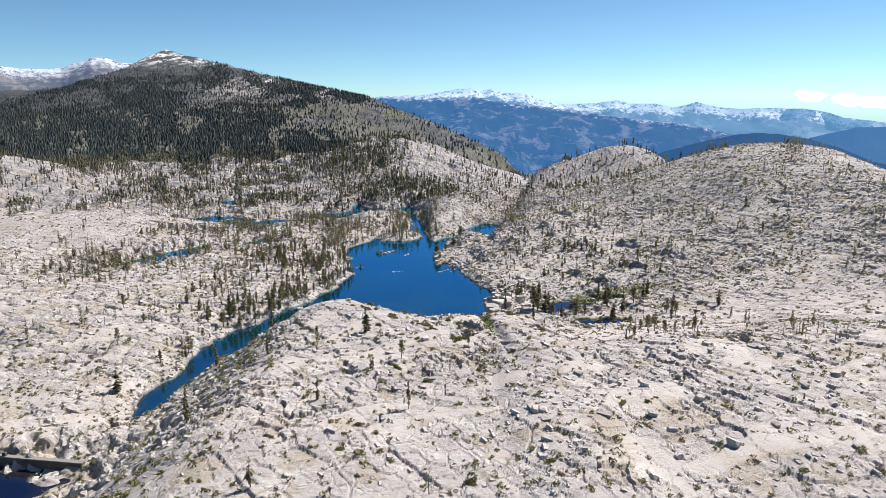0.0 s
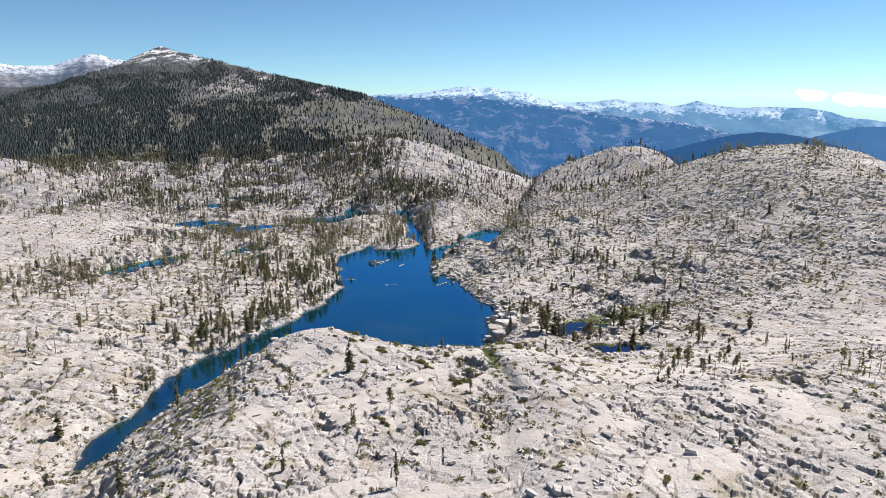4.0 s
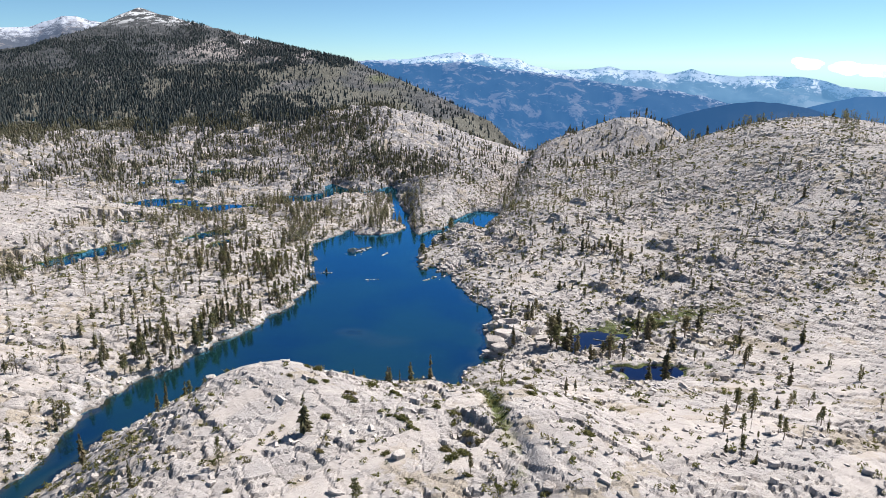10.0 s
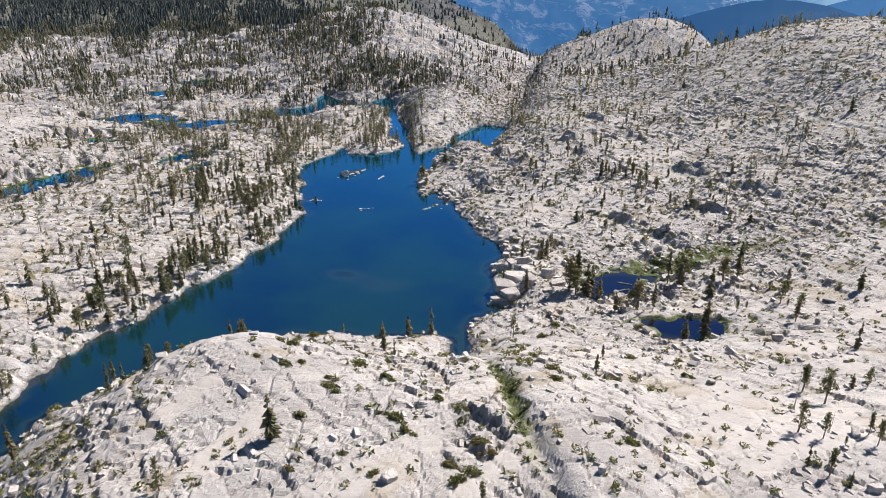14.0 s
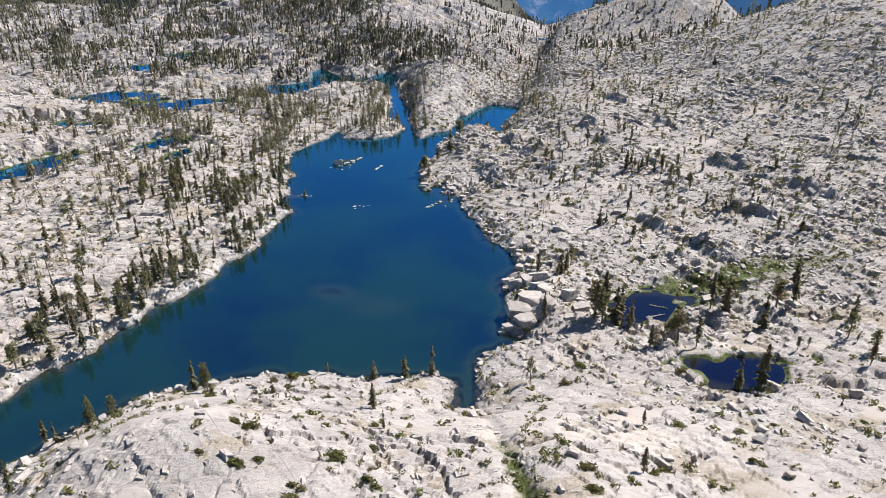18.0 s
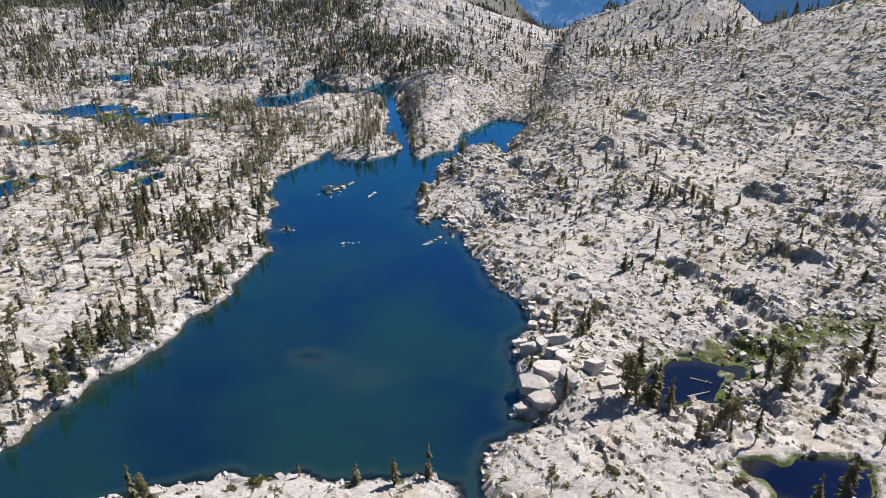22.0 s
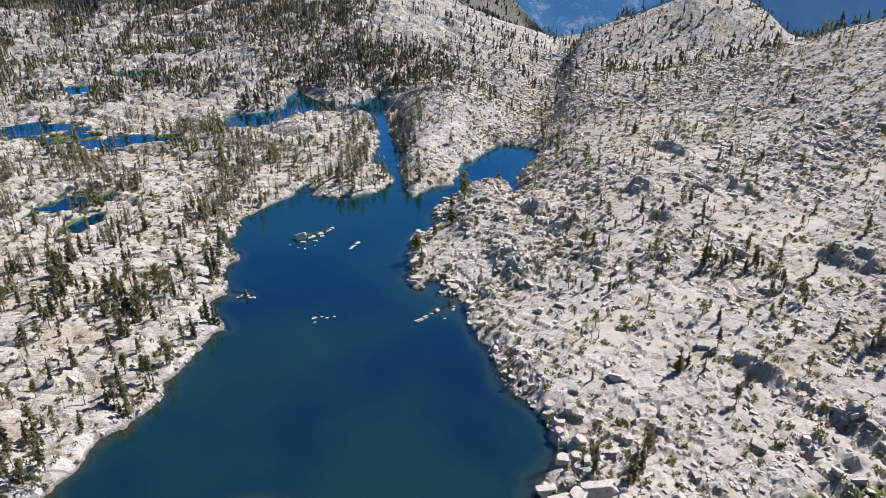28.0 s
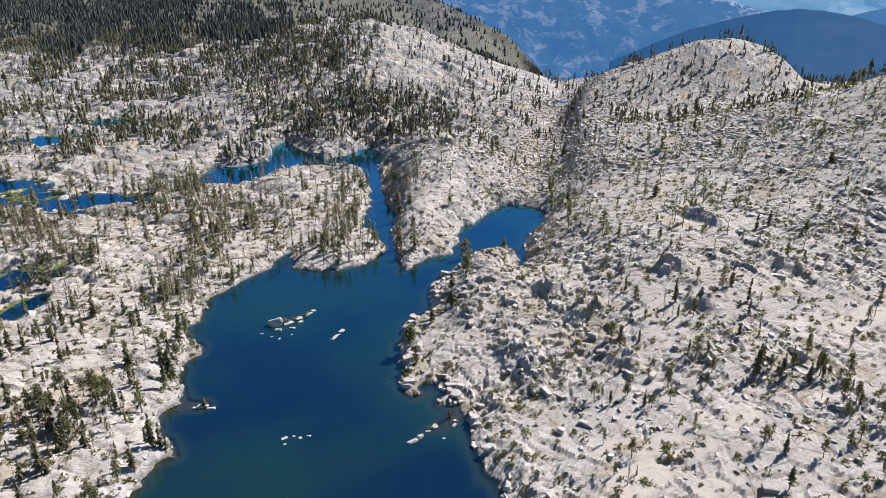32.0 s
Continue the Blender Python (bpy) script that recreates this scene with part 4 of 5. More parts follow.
# ---- where trees stand ----
def tree_density(x, y, d):
    """Trees to a square metre."""
    clump = 1.35 * ramp(-0.2, 0.45, fbm(x / 22, y / 38, 3, 401)) ** 1.7
    fine = ramp(-0.3, 0.5, vnoise(x / 9, y / 9, 409))
    west = ramp(-30, -75, x) * ramp(-190, -60, y)
    white = np.clip(hill(x, y, -310, 105, 120, 105, 1.4) + hill(x, y, -195, -110, 85, 55, 1.1) + hill(x, y, -150, 250, 40, 30, 0.6) + hill(x, y, -66, 150, 24, 38, 0.75), 0, 0.95)
    p = 0.042 * west * (0.28 + 1.1 * clump) * (1 - white) * (0.4 + fine)
    p = p + west * ramp(40, 90, y) * ramp(330, 250, y) * 0.035 * clump * (1 - white) + hill(x, y, -110, 185, 45, 14, 0.012) * fine + hill(x, y, -170, 145, 50, 12, 0.02) * fine
    p = p + 0.12 * west * np.exp(-d / 8) * (0.3 + clump)
    for cx, cy, a, b, angle, _ in TARNS[2:11]:
        p = p + hill(x, y, cx, cy, a * 1.5, b * 2.3, 0.05, angle) * (0.3 + fine)
    p = p + ramp(60, -60, x) * (hill(x, y, -45, 322, 48, 36, 0.35) + hill(x, y, -120, 450, 36, 48, 0.30) + hill(x, y, -20, 190, 14, 55, 0.07) * (0.2 + clump) + hill(x, y, -20, 122, 14, 22, 0.09) + hill(x, y, -42, 112, 15, 9, 0.16) + hill(x, y, -41, 160, 8, 42, 0.13))
    p = p + 0.075 * ramp(120, 420, y) * ramp(10, -130, x) * (0.06 + clump) * (0.3 + fine)
    p = p * (1 - 0.92 * ramp(-110, -119, y) * ramp(-105, -97, x))
    p = p * (1 - np.clip(hill(x, y, -310, 105, 115, 95, 1.0) + hill(x, y, -84, 190, 34, 24, 0.9) + hill(x, y, -64, 262, 22, 18, 0.8), 0, 0.9))
    east = ramp(20, 60, x) * ramp(-70, -40, y)
    p = p + east * (0.0085 * (0.35 + fine) + 0.03 * clump * fine) * ramp(700, 500, y)
    p = p + 0.014 * hill(x, y, -5, 400, 65, 170, 1.0) * (0.2 + clump)
    p = p + 0.014 * hill(x, y, 165, 400, 40, 40, 1.0) + 0.006 * hill(x, y, 70, 320, 60, 90, 1.0) * clump + 0.012 * hill(x, y, 10, 230, 30, 60, 1.0)
    p = p + 0.016 * ramp(10, 40, x) * ramp(-60, -80, y) * ramp(-300, -200, y) * clump * fine + hill(x, y, 75, -98, 45, 9, 0.03) * fine
    p = p + 0.004 * ramp(0, 30, x) * np.exp(-np.abs(d - 4) / 6) * (y < 60)
    p = p + 0.0008 * ramp(-110, -60, x) * ramp(-120, -160, y) * (x < 20)
    return p


def scatter(count, x0, x1, y0, y1, density, peak, least=1.2):
    x, y = gen.uniform(x0, x1, count), gen.uniform(y0, y1, count)
    inside = np.abs(x) < 0.69 * (y + 440) + 25
    x, y = x[inside], y[inside]
    d = lake_distance(x, y)
    for tn in TARNS + [LOWER_TARN]:
        near = tarn_radius(x, y, tn) < 1.15
        d = np.where(near, -1, d)
    keep = (d > least) & (gen.uniform(0, peak, len(x)) < density(x, y, np.maximum(d, 0)))
    return x[keep], y[keep]


AREA = (1000 * 1060)
tx, ty = scatter(110000, -560, 440, -360, 700, tree_density, 110000 / AREA)
tz, _ = ground_height(tx, ty)
size = np.where(tx > 30, gen.uniform(2.8, 7.0, len(tx)) * (1 + 0.4 * ramp(20, 240, ty)), gen.uniform(4.0, 10.0, len(tx))) * np.where(gen.random(len(tx)) < 0.25, 0.6, 1.0)

# trees that can be told apart by place: x, y, height
KNOLL_TREES = [(-3, -118, 9.5), (-10, -120, 7.5), (-18, -119, 6), (-30, -118, 4), (-63, -123, 9), (-60, -124, 7), (-82, -138, 8), (-88, -146, 7.5), (-85, -147, 6)]
POND_TREES = [(76, -130, 12), (70, -131, 9), (43, -95, 13), (46, -93, 15), (49, -95.5, 12), (45, -97, 10), (51, -93, 11), (53, -97, 9), (63, -108, 9), (66, -113, 9), (87, -104, 11), (95, -94, 10), (77, -92, 12), (80, -95, 12), (82, -92, 10), (55, -110, 7), (113, -101, 8), (107, -110, 8), (100, -93, 9), (64, -102, 8)]
EAST_TREES = [(76, 10, 9), (96, 7, 7), (57, -32, 7), (69, -24, 6), (86, -36, 6), (31, -63, 8), (40, -64, 7), (58, 101, 7), (84, 128, 7), (125, 208, 8), (83, 92, 5), (106, 86, 6), (111, 88, 6), (91, 104, 5), (130, 24, 6), (151, 129, 6), (125, 174, 6), (199, -4, 8), (207, 43, 8), (219, 74, 8), (179, 40, 6), (121, -51, 6), (78, -187, 8), (105, -124, 8), (106, -152, 8), (109, -118, 7), (105, -83, 9), (134, -106, 8)]
WEST_TREES = [(-111, -117, 8), (-98, -107, 9), (-138, -82, 7), (-158, -119, 8), (-125, -85, 7), (-137, -49, 7), (-116, -150, 8), (-121, -168, 6), (-126, -196, 9), (-142, -160, 8)]
ISLE_TREES = [(9, 110, 9), (24, 117, 6), (-60, 14, 3.5), (-9, 40, 9), (-7, 32, 7), (3, 60, 11), (8, 75, 9), (-3, 52, 6), (2, 10, 3), (42, -60, 8), (38, -66, 9)]
marked = KNOLL_TREES + POND_TREES + ISLE_TREES + EAST_TREES + WEST_TREES
mx, my = np.array([a[0] for a in marked], float), np.array([a[1] for a in marked], float)
mz, _ = ground_height(mx, my)
tx, ty, tz, size = np.concatenate([mx, tx]), np.concatenate([my, ty]), np.concatenate([mz, tz]), np.concatenate([[a[2] for a in marked], size])
kind = np.where(gen.random(len(tx)) < 0.42, 1, 0)
kind = np.where((tx > 20) & (gen.random(len(tx)) < 0.35), 1, kind)
kind = np.where(gen.random(len(tx)) < np.where(tx > 20, 0.16, 0.08), 2, kind)
kind[:len(marked)] = [0, 0, 1] * (len(marked) // 3) + [0] * (len(marked) % 3)
kind[:9] = 0
turn, wide = gen.uniform(0, 6.28, len(tx)), gen.uniform(0.7, 1.2, len(tx))
wide[:len(marked)] *= 1.3
near_stretch = (np.abs(tx) < 120) & (ty < 60) & (ty > -300)
near_stretch[:len(marked)] = True


def tree_thing(name, shape, needles, bark, label):
    root = new(name)
    tagged(root, label, "tree", name.replace("_", " ") + "s on the granite")
    part("trunk", mesh_from("trunk", *shape[0], [bark]), root)
    part("crown", mesh_from("crown", *shape[1], [needles]), root)
    return root


TREE_KINDS = [("hemlock", 0, 300, SPRUCE, BARK, "slender dark green hemlock rooted among granite slabs", [spire_shape(rng, 66, girth=g, bare=b, extra=4) for g, b in ((0.13, 0.06), (0.16, 0.10), (0.19, 0.05), (0.15, 0.2))]),
              ("pine", 1, 240, PINE, BARK, "open-crowned olive green pine with a bare lower trunk", [pine_shape(rng, 30, 20, b, s) for b, s in ((0.30, 0.17), (0.42, 0.2), (0.2, 0.22), (0.35, 0.15))]),
              ("dead_tree", 2, 60, DEADWOOD, DEADWOOD, "bare grey dead conifer standing on the granite", [snag_shape(rng, n) for n in (16, 24)])]
rest = np.ones(len(tx), bool)
for name, code, most, needles, bark, label, shapes in TREE_KINDS:
    picks = np.flatnonzero(near_stretch & (kind == code))
    rank = np.abs(tx[picks]) + np.maximum(ty[picks] + 40, 0) * 0.5
    rank[picks < len(marked)] = -1
    picks = picks[np.argsort(rank)][:most]
    rest[picks] = False
    models = []
    for n, i in enumerate(picks):
        k = n % len(shapes)
        m = Matrix.Translation((tx[i], ty[i], tz[i] - 0.15)) @ Matrix.Rotation(turn[i], 4, "Z") @ Matrix.Diagonal((size[i] * wide[i], size[i] * wide[i], size[i], 1))
        if n < len(shapes):
            models.append(tree_thing(name, shapes[k], needles, bark, label))
            models[k].matrix_basis = m
        else:
            copy = copy_thing(models[k], Matrix())
            copy.matrix_basis = m

far_shapes = [joined(*spire_shape(rng, 42, 3, g, b, 1, True)) for g, b in ((0.15, 0.12), (0.18, 0.2), (0.2, 0.08))] + [joined(*pine_shape(rng, 13, 7, b, 0.2, True)) for b in (0.3, 0.4)] + [joined(*snag_shape(rng, 8))]
shape_no = np.where(kind == 0, gen.randint(0, 3, len(tx)), np.where(kind == 1, gen.randint(3, 5, len(tx)), 5))
spots = np.stack([tx, ty, tz, size, wide * 1.1, turn, shape_no], 1)[rest]


def tier_shape(rng, girth):
    """A small far conifer: a bare foot and ragged tiers of boughs."""
    v, f = [(0.02, 0, -0.05), (-0.02, 0.01, -0.05), (0, 0, 0.5)], [(0, 1, 2)]
    for low, top, r in ((0.14, 0.42, 0.85), (0.28, 0.58, 1.0), (0.45, 0.74, 0.8), (0.6, 0.88, 0.62), (0.76, 1.0, 0.4)):
        if rng.random() < 0.12:
            continue
        o = len(v)
        lean = rng.uniform(-0.04, 0.04)
        v += [(lean, rng.uniform(-0.03, 0.03), top)]
        for k in range(5):
            a, rr = 1.257 * k + rng.uniform(-0.5, 0.5), girth * r * rng.uniform(0.25, 1.5)
            v.append((lean + rr * math.cos(a), rr * math.sin(a), low + rng.uniform(-0.06, 0.09)))
        f += [(o, o + 1 + k, o + 1 + (k + 1) % 5) for k in range(5)]
    return np.array(v), np.array(f), np.zeros(len(f), int)


tiny_shapes = [tier_shape(rng, g) for g in (0.13, 0.15, 0.17, 0.2, 0.14, 0.16)]
behind = spots[:, 1] > 215
back = spots[behind].copy()
back[:, 6] = gen.randint(0, 6, len(back))
back[:, 3] *= gen.uniform(0.55, 1.3, len(back))
back[:, 4] *= 0.85
spots = spots[~behind]
strewn("far_wood", tiny_shapes, back, [FARWOOD, FARWOOD], "thickets of dark conifers between granite ribs", "trees", 0.2)
strewn("conifer_wood", far_shapes, spots[spots[:, 0] < 20], [BARK, SPRUCE], "open wood of small dark conifers on pale granite", "trees", 0.2)
strewn("conifer_scrub", far_shapes, spots[spots[:, 0] >= 20], [BARK, PINE], "scattered stunted conifers on a granite hill", "trees", 0.2)


# woods on the mountain
def cone_shape(rng):
    v = [(0, 0, 1.0)] + [(0.19 * rng.uniform(0.7, 1.3) * math.cos(a), 0.17 * rng.uniform(0.7, 1.3) * math.sin(a), rng.uniform(0.0, 0.15)) for a in np.linspace(0, 6.28, 6)[:5]]
    f = [(0, 1 + k, 1 + (k + 1) % 5) for k in range(5)]
    return np.array(v), np.array(f), np.zeros(len(f), int)


def woods(x, y, d):
    bare = hill(x, y, -680, 1960, 130, 260, 1.0) + hill(x, y, -430, 1800, 70, 260, 0.9) + hill(x, y, -170, 1500, 90, 330, 0.8) + hill(x, y, -740, 1280, 130, 170, 0.6) + hill(x, y, -330, 1250, 60, 180, 0.6)
    p = ramp(0, 120, y - 620 + 140 * ramp(-100, -190, x)) * ramp(210, 60, x) * 0.95 * ramp(0.05, 0.5, ramp(-0.35, 0.35, fbm(1700 * x / (y + 440) / 70, y / 330, 4, 421)) - 0.75 * ramp(-420, -200, x) * ramp(800, 1000, y) - 0.6 * bare - 0.3 * hill(x, y, 10, 1220, 90, 320, 1.0)) * ramp(285, 225, np.interp(x, CREST_X, CREST_Z) * ramp(0.0, 1.0, (y - 700) / 2000))
    yc = np.interp(x, CREST_X, CREST_Y)
    return np.maximum(p, (0.2 - 0.1 * ramp(-420, -200, x)) * ramp(640, 760, y) * ramp(180, 60, x) * ramp(2450, 2150, y)) * (y < yc + 30) * ramp(-1700, -1400, x)


fx, fy = gen.uniform(-1650, 130, 150000), 480 + 2240 * gen.random(150000) ** 1.25
inside = (np.abs(fx) < 0.69 * (fy + 440) + 25) & (gen.random(150000) < woods(fx, fy, 0))
fx, fy = fx[inside], fy[inside]
fz, _ = ground_height(fx, fy)
n = len(fx)
strewn("mountain_wood", [cone_shape(rng) for _ in range(4)], np.stack([fx, fy, fz, (4 + 8 * gen.random(n) ** 1.5) * (1 - 0.2 * ramp(1400, 2600, fy)), gen.uniform(0.9, 1.5, n), gen.uniform(0, 6, n), gen.randint(0, 4, n)], 1), [HAZY_MOUNTWOOD], "dense dark conifer forest on a mountainside", "forest", 0.5)
print("trees", len(tx), "forest", n)


# ---- rocks ----
ROCK_SHAPES = [boulder_shape(rng, 3) for _ in range(8)]
ROCK_MESHES = [mesh_from("boulder", v, f, [ROCK]) for v, f in ROCK_SHAPES]


def boulder(x, y, length, width, height, turn=0.0, number=0, base=None, label="pale weathered granite boulder lying on bare rock", group="boulders on the granite", name="boulder"):
    ob = new(name, ROCK_MESHES[number % 8])
    z = ground_height(np.array([float(x)]), np.array([float(y)]))[0][0] if base is None else base
    ob.matrix_basis = Matrix.Translation((x, y, z + height * 0.22)) @ Matrix.Rotation(radians(turn), 4, "Z") @ Matrix.Diagonal((length / 2, width / 2, height * 0.72, 1))
    return tagged(ob, label, "boulder", group)


# islets and rocks that break the water: x, y, length, width, height, turn
WET = "pale granite rock standing out of the lake"
for k, spec in enumerate([(-51.5, 57, 5.2, 4.4, 4.6, 20), (-50, 53.5, 4, 2.4, 1.6, 10), (-47.5, 58, 5, 3.4, 1.7, 35), (-45, 61, 4.5, 3, 1.7, 40), (-42.6, 64.2, 3.4, 2.4, 1.6, 50), (-41.4, 66.3, 2.2, 1.6, 1.3, 0), (-46, 55, 3, 2, 1.1, 0),
                          (-44, 59, 3, 2.0, 1.2, 30), (-54.5, 51.5, 1.4, 1, 0.7, 0), (-51, 49.5, 1.8, 1.2, 0.7, 20), (-48.5, 48.6, 1.6, 1.2, 0.8, 60), (-45.5, 51, 1.6, 1.0, 0.6, 10),
                          (-31.8, 50, 4.6, 2.0, 1.3, 62), (-30.4, 53.4, 3.4, 1.7, 1.1, 55), (-32.9, 48.3, 1.6, 1.2, 0.8, 0),
                          (-60.4, 14.0, 4.6, 3, 1.4, 10), (-58, 13.2, 2.6, 1.8, 0.9, 0), (-62.4, 13.4, 2.0, 1.5, 0.7, 0),
                          (-37, 1.4, 2.6, 1.8, 1.1, 30), (-36.6, -0.8, 1.4, 1.1, 0.7, 0), (-35, 2.2, 1.5, 1.1, 0.7, 0), (-33.4, 1.6, 1.6, 1.2, 0.6, 20), (-31.6, 2.4, 1.8, 1.2, 0.7, 0), (-34.6, 0.4, 1.0, 0.8, 0.5, 0),
                          (-6.8, 0.4, 3.2, 2.0, 1.2, 30), (-5.0, 2.2, 3.4, 2.2, 1.5, 50), (-3.2, 4.4, 2.0, 1.4, 0.9, 0), (-1.6, 6.0, 3.0, 2.4, 1.3, 40), (0.2, 3.2, 1.2, 0.9, 0.6, 0), (0.6, 1.6, 1.4, 0.9, 0.6, 30), (3.0, 6.6, 2.2, 1.5, 1.0, 70), (3.4, 8.6, 1.6, 1.2, 0.8, 0)]):
    boulder(*spec, number=k, base=-0.25 - 0.04 * spec[4], label=WET, group="rocks in the lake", name="lake_rock")

# blocky headland by the inlet and outcrops of the east hill
HEADLAND = "large pale granite block of a headland by the lake"
for k, spec in enumerate([(22.2, -89.0, 9, 12, 7.5, 75), (26.0, -84.0, 9, 16, 8.0, 78), (24.0, -94.5, 9, 7, 5.0, 15), (22.5, -71.5, 8, 7, 6.0, 10), (26.5, -71.0, 7, 7, 6.0, 40), (30.5, -69.5, 8, 6, 4.6, 0), (37.5, -85.5, 9, 8, 6.5, 30), (40.0, -90.5, 7, 7, 5.0, 10),
                          (30.5, -91.0, 6, 9, 4.6, 20), (31.0, -79.0, 7, 10, 4.6, 70), (19.0, -95.5, 6, 3.4, 2.2, 10), (16.5, -96.5, 4, 2.4, 1.6, 40), (36.0, -96.0, 6, 5, 3.0, 0), (21.0, -66.5, 5, 5, 2.6, 0), (28.5, -76.0, 6, 6, 4.6, 30), (34.5, -73.0, 6, 5, 3.4, 60)]):
    top = ground_height(np.array([spec[0]]), np.array([spec[1]]), False)[0][0]
    boulder(*spec, number=k + 3, base=max(top, 0.2) - 0.12 * spec[4], label=HEADLAND, group="blocks of the headland")
# blocks along the lake's east shore
ex, ey = scatter(5000, -16, 30, -70, 95, lambda x, y, d: 0.6 * np.exp(-((d - 2.2) / 1.6) ** 2) * (x > -8 - 0.12 * y), 5000 / (46 * 165), 0.4)
for k in range(min(64, len(ex))):
    s = rng.uniform(2.0, 4.4)
    boulder(ex[k], ey[k], s * rng.uniform(0.9, 1.4), s, s * rng.uniform(0.6, 0.95), rng.uniform(0, 360), k, label="pale squared granite block on the lake's rocky shore", group="blocks along the shore")
# boulders strewn near the water and on the bench
bx, by = scatter(9000, -110, 150, -300, 60, lambda x, y, d: 0.0012 + 0.012 * np.exp(-d / 5) + 0.004 * (x > 20), 9000 / (260 * 360))
order = np.argsort(np.abs(bx) + np.maximum(by, -40))[:230]
for k, i in enumerate(order):
    s = rng.uniform(1.2, 3.4)
    boulder(bx[i], by[i], s * rng.uniform(0.9, 1.5), s, s * rng.uniform(0.5, 0.9), rng.uniform(0, 360), k)


def rubble(x, y, d):
    """Small blocks to a square metre."""
    t = np.clip((y - 175) / 290, 0, 1.2)
    talus = np.exp(-((x - 42 - 58 * t) / 26) ** 2) * ramp(150, 190, y) * ramp(520, 440, y)
    toe = hill(x, y, 100, -62, 60, 12, 0.22, 6) + hill(x, y, 130, -80, 50, 8, 0.2)
    broken = ramp(-0.15, 0.5, fbm(x / 26, y / 26, 3, 501))
    far = ramp(420, 120, y)
    return (1 - 0.93 * plates(x, y)) * ((0.05 + 0.36 * broken ** 1.5 * (x > -20) * (1 - 0.7 * ramp(-95, -125, y)) + 0.05 * broken * (x <= -20) * ramp(-45, -70, x) * ramp(160, 60, y)) * far + 0.36 * talus + toe) + 0.42 * np.exp(-d / 1.6) * (y < 200)


gx, gy = scatter(170000, -330, 330, -350, 460, rubble, 170000 / (660 * 810), 0.1)
gz, _ = ground_height(gx, gy)
n = len(gx)


def slab_shape(rng):
    """A broken granite slab: six uneven faces, tipped out of the ground."""
    v = np.array([(sx * rng.uniform(0.4, 0.75), sy * rng.uniform(0.2, 0.42), sz * rng.uniform(0.16, 0.34)) for sz in (-1, 1) for sy in (-1, 1) for sx in (-1, 1)])
    tilt = Matrix.Rotation(rng.uniform(-0.45, 0.45), 3, "X") @ Matrix.Rotation(rng.uniform(-0.35, 0.35), 3, "Y")
    v = v @ np.array(tilt).T + np.array([0, 0, 0.12])
    f = [(0, 2, 3), (0, 3, 1), (4, 5, 7), (4, 7, 6), (0, 1, 5), (0, 5, 4), (2, 6, 7), (2, 7, 3), (0, 4, 6), (0, 6, 2), (1, 3, 7), (1, 7, 5)]
    return v, np.array(f), np.zeros(12, int)


small_rocks = [slab_shape(rng) for _ in range(14)]
gs = (0.35 + 0.75 * gen.random(n) ** 1.6) * np.where(gen.random(n) < 0.07, 2.1, 1.0) * np.where(gy > 180, 1.3, 1.0)
strewn("rubble", small_rocks, np.stack([gx, gy, gz, gs, gen.uniform(0.8, 1.5, n), np.where(gen.random(n) < 0.7, gen.normal(-1.0, 0.35, n), gen.uniform(0, 6, n)), gen.randint(0, 14, n)], 1), [ROCK], "broken blocks of pale granite strewn over the slopes", "rubble")

# ---- shrubs ----
SHRUB_MESHES = [mesh_from("shrub", *shrub_shape(rng, 260), [SHRUB]) for _ in range(5)]


def shrub(x, y, size, height, turn, number):
    ob = new("shrub", SHRUB_MESHES[number % 5])
    z = ground_height(np.array([float(x)]), np.array([float(y)]))[0][0]
    ob.matrix_basis = Matrix.Translation((x, y, z - 0.1)) @ Matrix.Rotation(turn, 4, "Z") @ Matrix.Diagonal((size, size * 0.62, height, 1))
    return tagged(ob, "low olive green mat of shrub on bare granite", "shrub", "shrub mats on the knoll")


MATS = [(-21.7, -190.6), (-20.2, -193), (-11, -186), (-12, -174), (-1, -195), (3.7, -197.6), (-25.7, -200), (-11, -200), (-8.6, -201), (-17, -211), (-25, -214), (-11, -216), (3, -206), (6, -208), (8, -211), (5, -216), (2.7, -218), (-6, -205.6),
        (1, -213), (-39, -121), (-17.5, -169.5), (-40, -228), (-18, -239), (-7, -252), (-29, -183), (32, -210), (22, -302), (-44, -287), (-26, -294), (-23, -282), (4.5, -308), (9.5, -265), (-16, -243)]
KNOLL_MATS = [(-54, -137), (-47, -143), (-35, -173), (-32, -174), (-37, -119), (-38, -128), (-29, -127), (-13, -160), (-21, -167), (-48, -126), (-32, -184), (-38, -183), (-17, -179), (-11, -181), (-22, -188), (-43, -122),
              (66, -156), (59, -158), (23, -183), (34, -178), (38, -174), (22, -189), (48, -155), (59, -125), (56, -171), (64, -150), (29, -130), (35, -121)]
MATS = MATS + KNOLL_MATS
sx, sy = scatter(6000, -110, 140, -310, 60, lambda x, y, d: 0.0016 + 0.004 * np.exp(-d / 4), 6000 / (250 * 370))
for k, (x, y) in enumerate(MATS + [(sx[i], sy[i]) for i in range(min(175, len(sx)))]):
    s = rng.uniform(2.2, 4.4) if k < len(MATS) else rng.uniform(1.0, 2.6)
    shrub(x, y, s, s * rng.uniform(0.8, 1.3), rng.uniform(-0.6, 0.4), k)
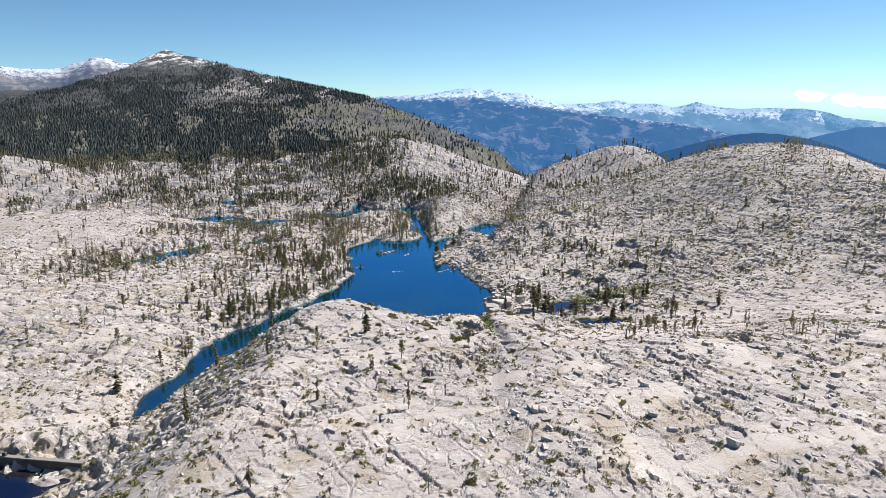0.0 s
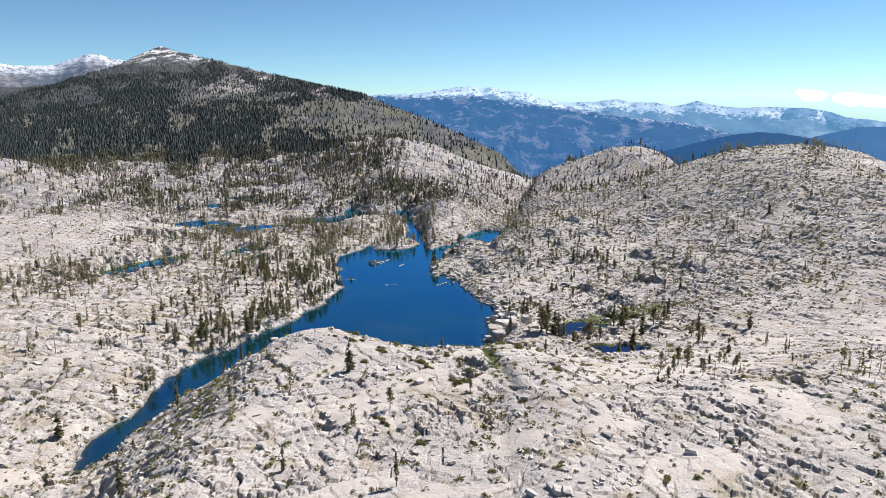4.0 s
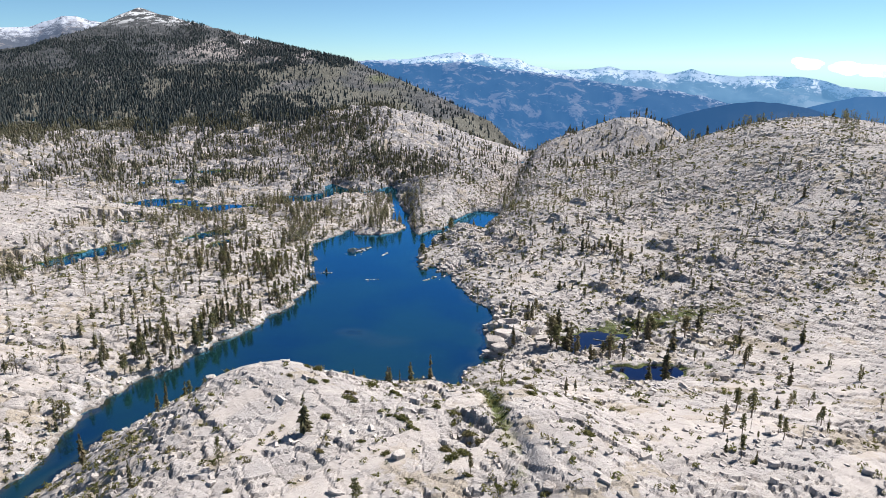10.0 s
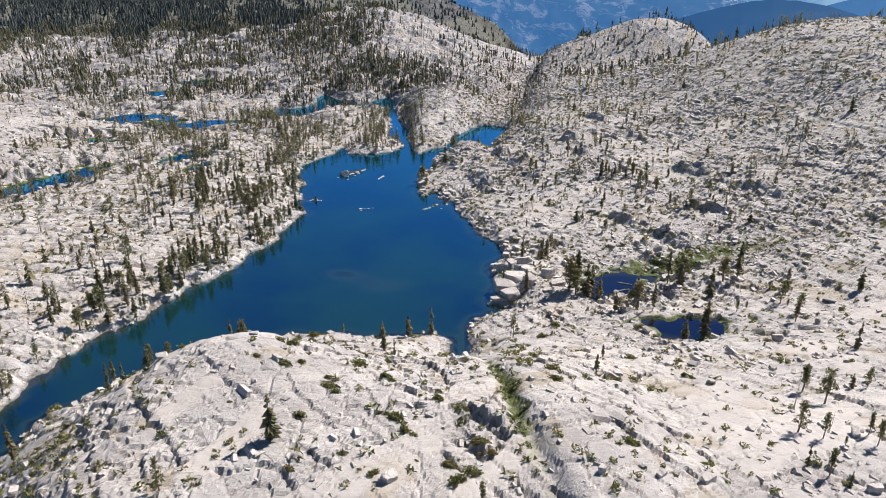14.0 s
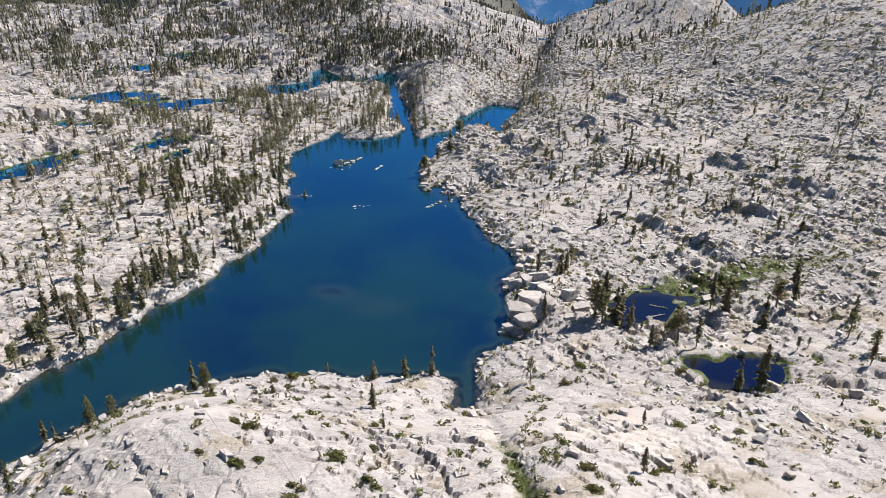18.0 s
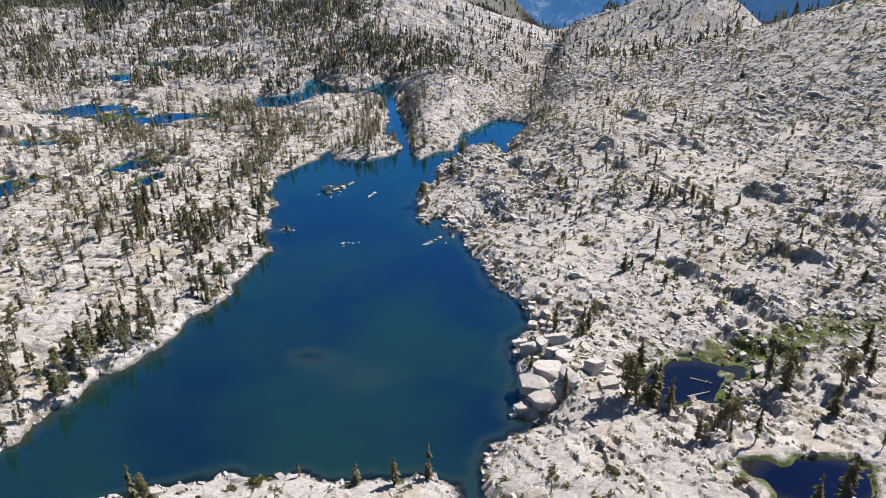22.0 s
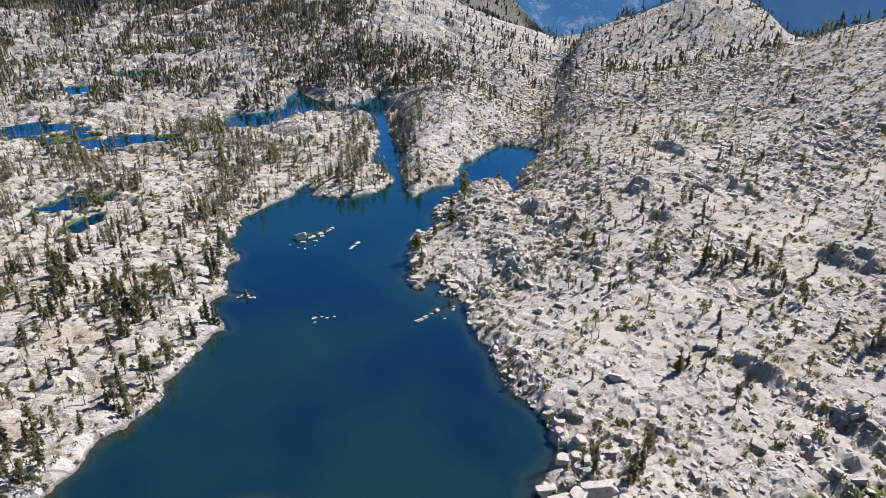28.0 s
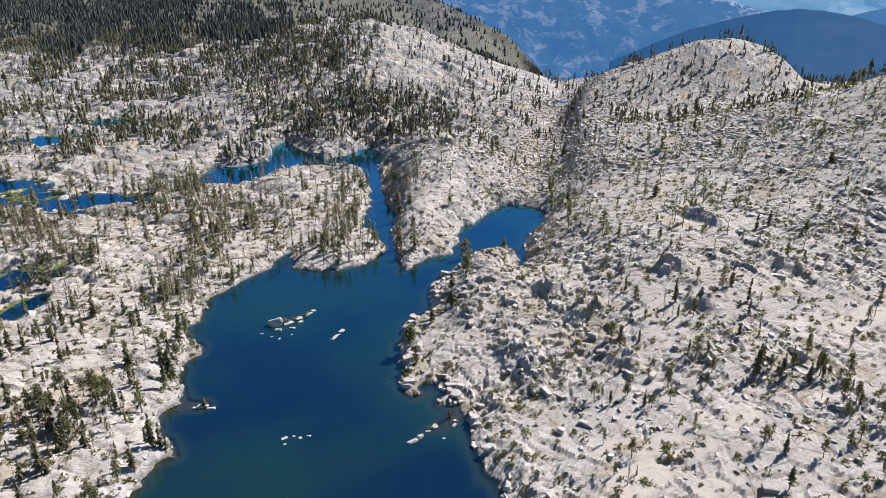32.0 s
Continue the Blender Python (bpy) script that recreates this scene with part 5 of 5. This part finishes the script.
# bushes on the islets and the small headland: x, y, across, height of the foot
for k, (x, y, s, foot) in enumerate([(-48.5, 58.5, 3.2, 0.9), (-46, 60.2, 2.8, 0.8), (-44, 62.3, 2.4, 0.7), (-43, 64.5, 1.8, 0.6), (-60.3, 14.2, 2.2, 0.7), (-2.6, 5.2, 1.8, 0.4)]):
    bush = shrub(x, y, s, s * 0.7, 0.5, k)
    bush.location.z = foot
    tagged(bush, "olive green bush growing on a rocky islet", group="bushes on the islets")
for k, (x, y) in enumerate([(-9, 30), (-8, 33), (-6, 28), (-3, 27), (0, 21), (-9, 36), (-8.5, 41), (17, -26), (19, -31), (22, -35), (30, -60), (34, -64), (-7, 20), (-7.5, 24), (-4, 25), (-8, 29), (-10, 31), (-5, 33), (-9.5, 27), (1, 26), (2, 30), (3, 17), (36, -90), (38, -97), (33, -83), (28, -48), (24, -42), (12, 104), (18, 108)]):
    tagged(shrub(x, y, rng.uniform(2.0, 3.4), rng.uniform(1.4, 2.4), rng.uniform(0, 3), k), "leafy green bush by the lake's shore", group="bushes by the lake")
hx, hy = scatter(90000, -420, 300, -350, 420, lambda x, y, d: (0.02 + 0.05 * ramp(0.0, 0.6, fbm(x / 18, y / 18, 3, 601)) + (0.05 + 0.09 * (x > -16)) * np.exp(-d / 4)) * 0.9 * (1 + 2.0 * (x < -55) * (y < 160) + 1.6 * (x > 12) * (y > -90)) * (1 - np.clip(hill(x, y, -310, 105, 120, 105, 1.2) + hill(x, y, -195, -110, 85, 55, 0.8), 0, 0.85)) * ramp(480, 250, y) + hill(x, y, 15, -195, 3, 45, 0.14, -6) + hill(x, y, 84, -77, 48, 6, 0.10, 8) + hill(x, y, 46, -92, 12, 6, 0.08) + hill(x, y, -3, 35, 9, 26, 0.12) + hill(x, y, 40, -62, 10, 12, 0.08), 90000 / (720 * 770))
hz, _ = ground_height(hx, hy)
n = len(hx)
thin = [(v * np.array([1, 1, 1.9]), f, np.zeros(len(f), int)) for v, f in (shrub_shape(rng, 22, 0.105) for _ in range(6))]
strewn("low_scrub", thin, np.stack([hx, hy, hz, gen.uniform(0.9, 2.4, n), gen.uniform(0.9, 1.5, n), gen.uniform(0, 6, n), gen.randint(0, 6, n)], 1), [SHRUB], "small dry bushes in the joints of the granite", "scrub", 0.08)

# ---- fallen trunks in the upper tarn ----
def log(x0, y0, x1, y1, z, thick):
    """A bleached trunk with stubs of limbs, lying in the water."""
    way = Vector((x1 - x0, y1 - y0, 0.15))
    bm = bmesh.new()
    bmesh.ops.create_cone(bm, cap_ends=True, segments=8, radius1=thick, radius2=thick * 0.45, depth=way.length)
    for k in range(4):
        at = Matrix.Translation((0, 0, way.length * (0.1 + 0.1 * k))) @ Matrix.Rotation(1.9 * k, 4, "Z") @ Matrix.Rotation(1.1, 4, "X") @ Matrix.Translation((0, 0, thick * 1.8))
        bmesh.ops.create_cone(bm, cap_ends=True, segments=5, radius1=thick * 0.28, radius2=thick * 0.1, depth=thick * 3.6, matrix=at)
    for v in bm.verts:
        v.co += Vector((noise.noise(v.co * 0.8), noise.noise(v.co * 0.8 + Vector((9, 0, 0))), 0)) * thick * 0.5
    me = bpy.data.meshes.new("log")
    bm.to_mesh(me)
    bm.free()
    me.materials.append(DEADWOOD)
    ob = new("log", me)
    ob.matrix_basis = Matrix.Translation(((x0 + x1) / 2, (y0 + y1) / 2, z)) @ way.to_track_quat("Z", "Y").to_matrix().to_4x4()
    return tagged(ob, "bleached grey fallen trunk lying in a peaty tarn", "log", "fallen trunks in the tarn")


log(61.6, -85.2, 66.4, -87.6, 2.66, 0.28)
log(58.6, -92.6, 64.6, -90.9, 2.66, 0.30)

# ---- dam below the outlet ----
dam = tagged(new("dam"), "low dark masonry dam across the outlet stream", "dam")
DAMSTONE = bark_material("dam_stone", rgb(0.05, 0.046, 0.042), rgb(0.13, 0.12, 0.11))
COPING = bark_material("dam_coping", rgb(0.16, 0.145, 0.13), rgb(0.27, 0.25, 0.225))


def bar(name, x0, y0, x1, y1, z0, z1, thick, material, bevel=0.06):
    """A long block between two points of the plan."""
    bm = bmesh.new()
    bmesh.ops.create_cube(bm, size=1.0)
    bmesh.ops.scale(bm, vec=(math.hypot(x1 - x0, y1 - y0), thick, z1 - z0), verts=bm.verts)
    bmesh.ops.bevel(bm, geom=bm.edges[:], offset=bevel, segments=2, affect="EDGES", profile=0.5)
    bmesh.ops.rotate(bm, matrix=Matrix.Rotation(math.atan2(y1 - y0, x1 - x0), 3, "Z"), verts=bm.verts)
    bmesh.ops.translate(bm, vec=((x0 + x1) / 2, (y0 + y1) / 2, (z0 + z1) / 2), verts=bm.verts)
    me = bpy.data.meshes.new(name)
    bm.to_mesh(me)
    bm.free()
    me.materials.append(material)
    return me


part("wall", bar("wall", -168, -240.5, -112, -249, -1.0, 3.7, 1.6, DAMSTONE, 0.12), dam)
part("coping", bar("coping", -168.4, -240.5, -111.6, -249, 3.704, 3.95, 1.7, COPING), dam, "weathered grey stone coping")
part("post", bar("post", -138.6, -245.0, -137.4, -245.2, 4.004, 5.1, 0.8, DAMSTONE), dam, "dark iron gate post")
print("rubble", len(gx), "scrub", len(hx))
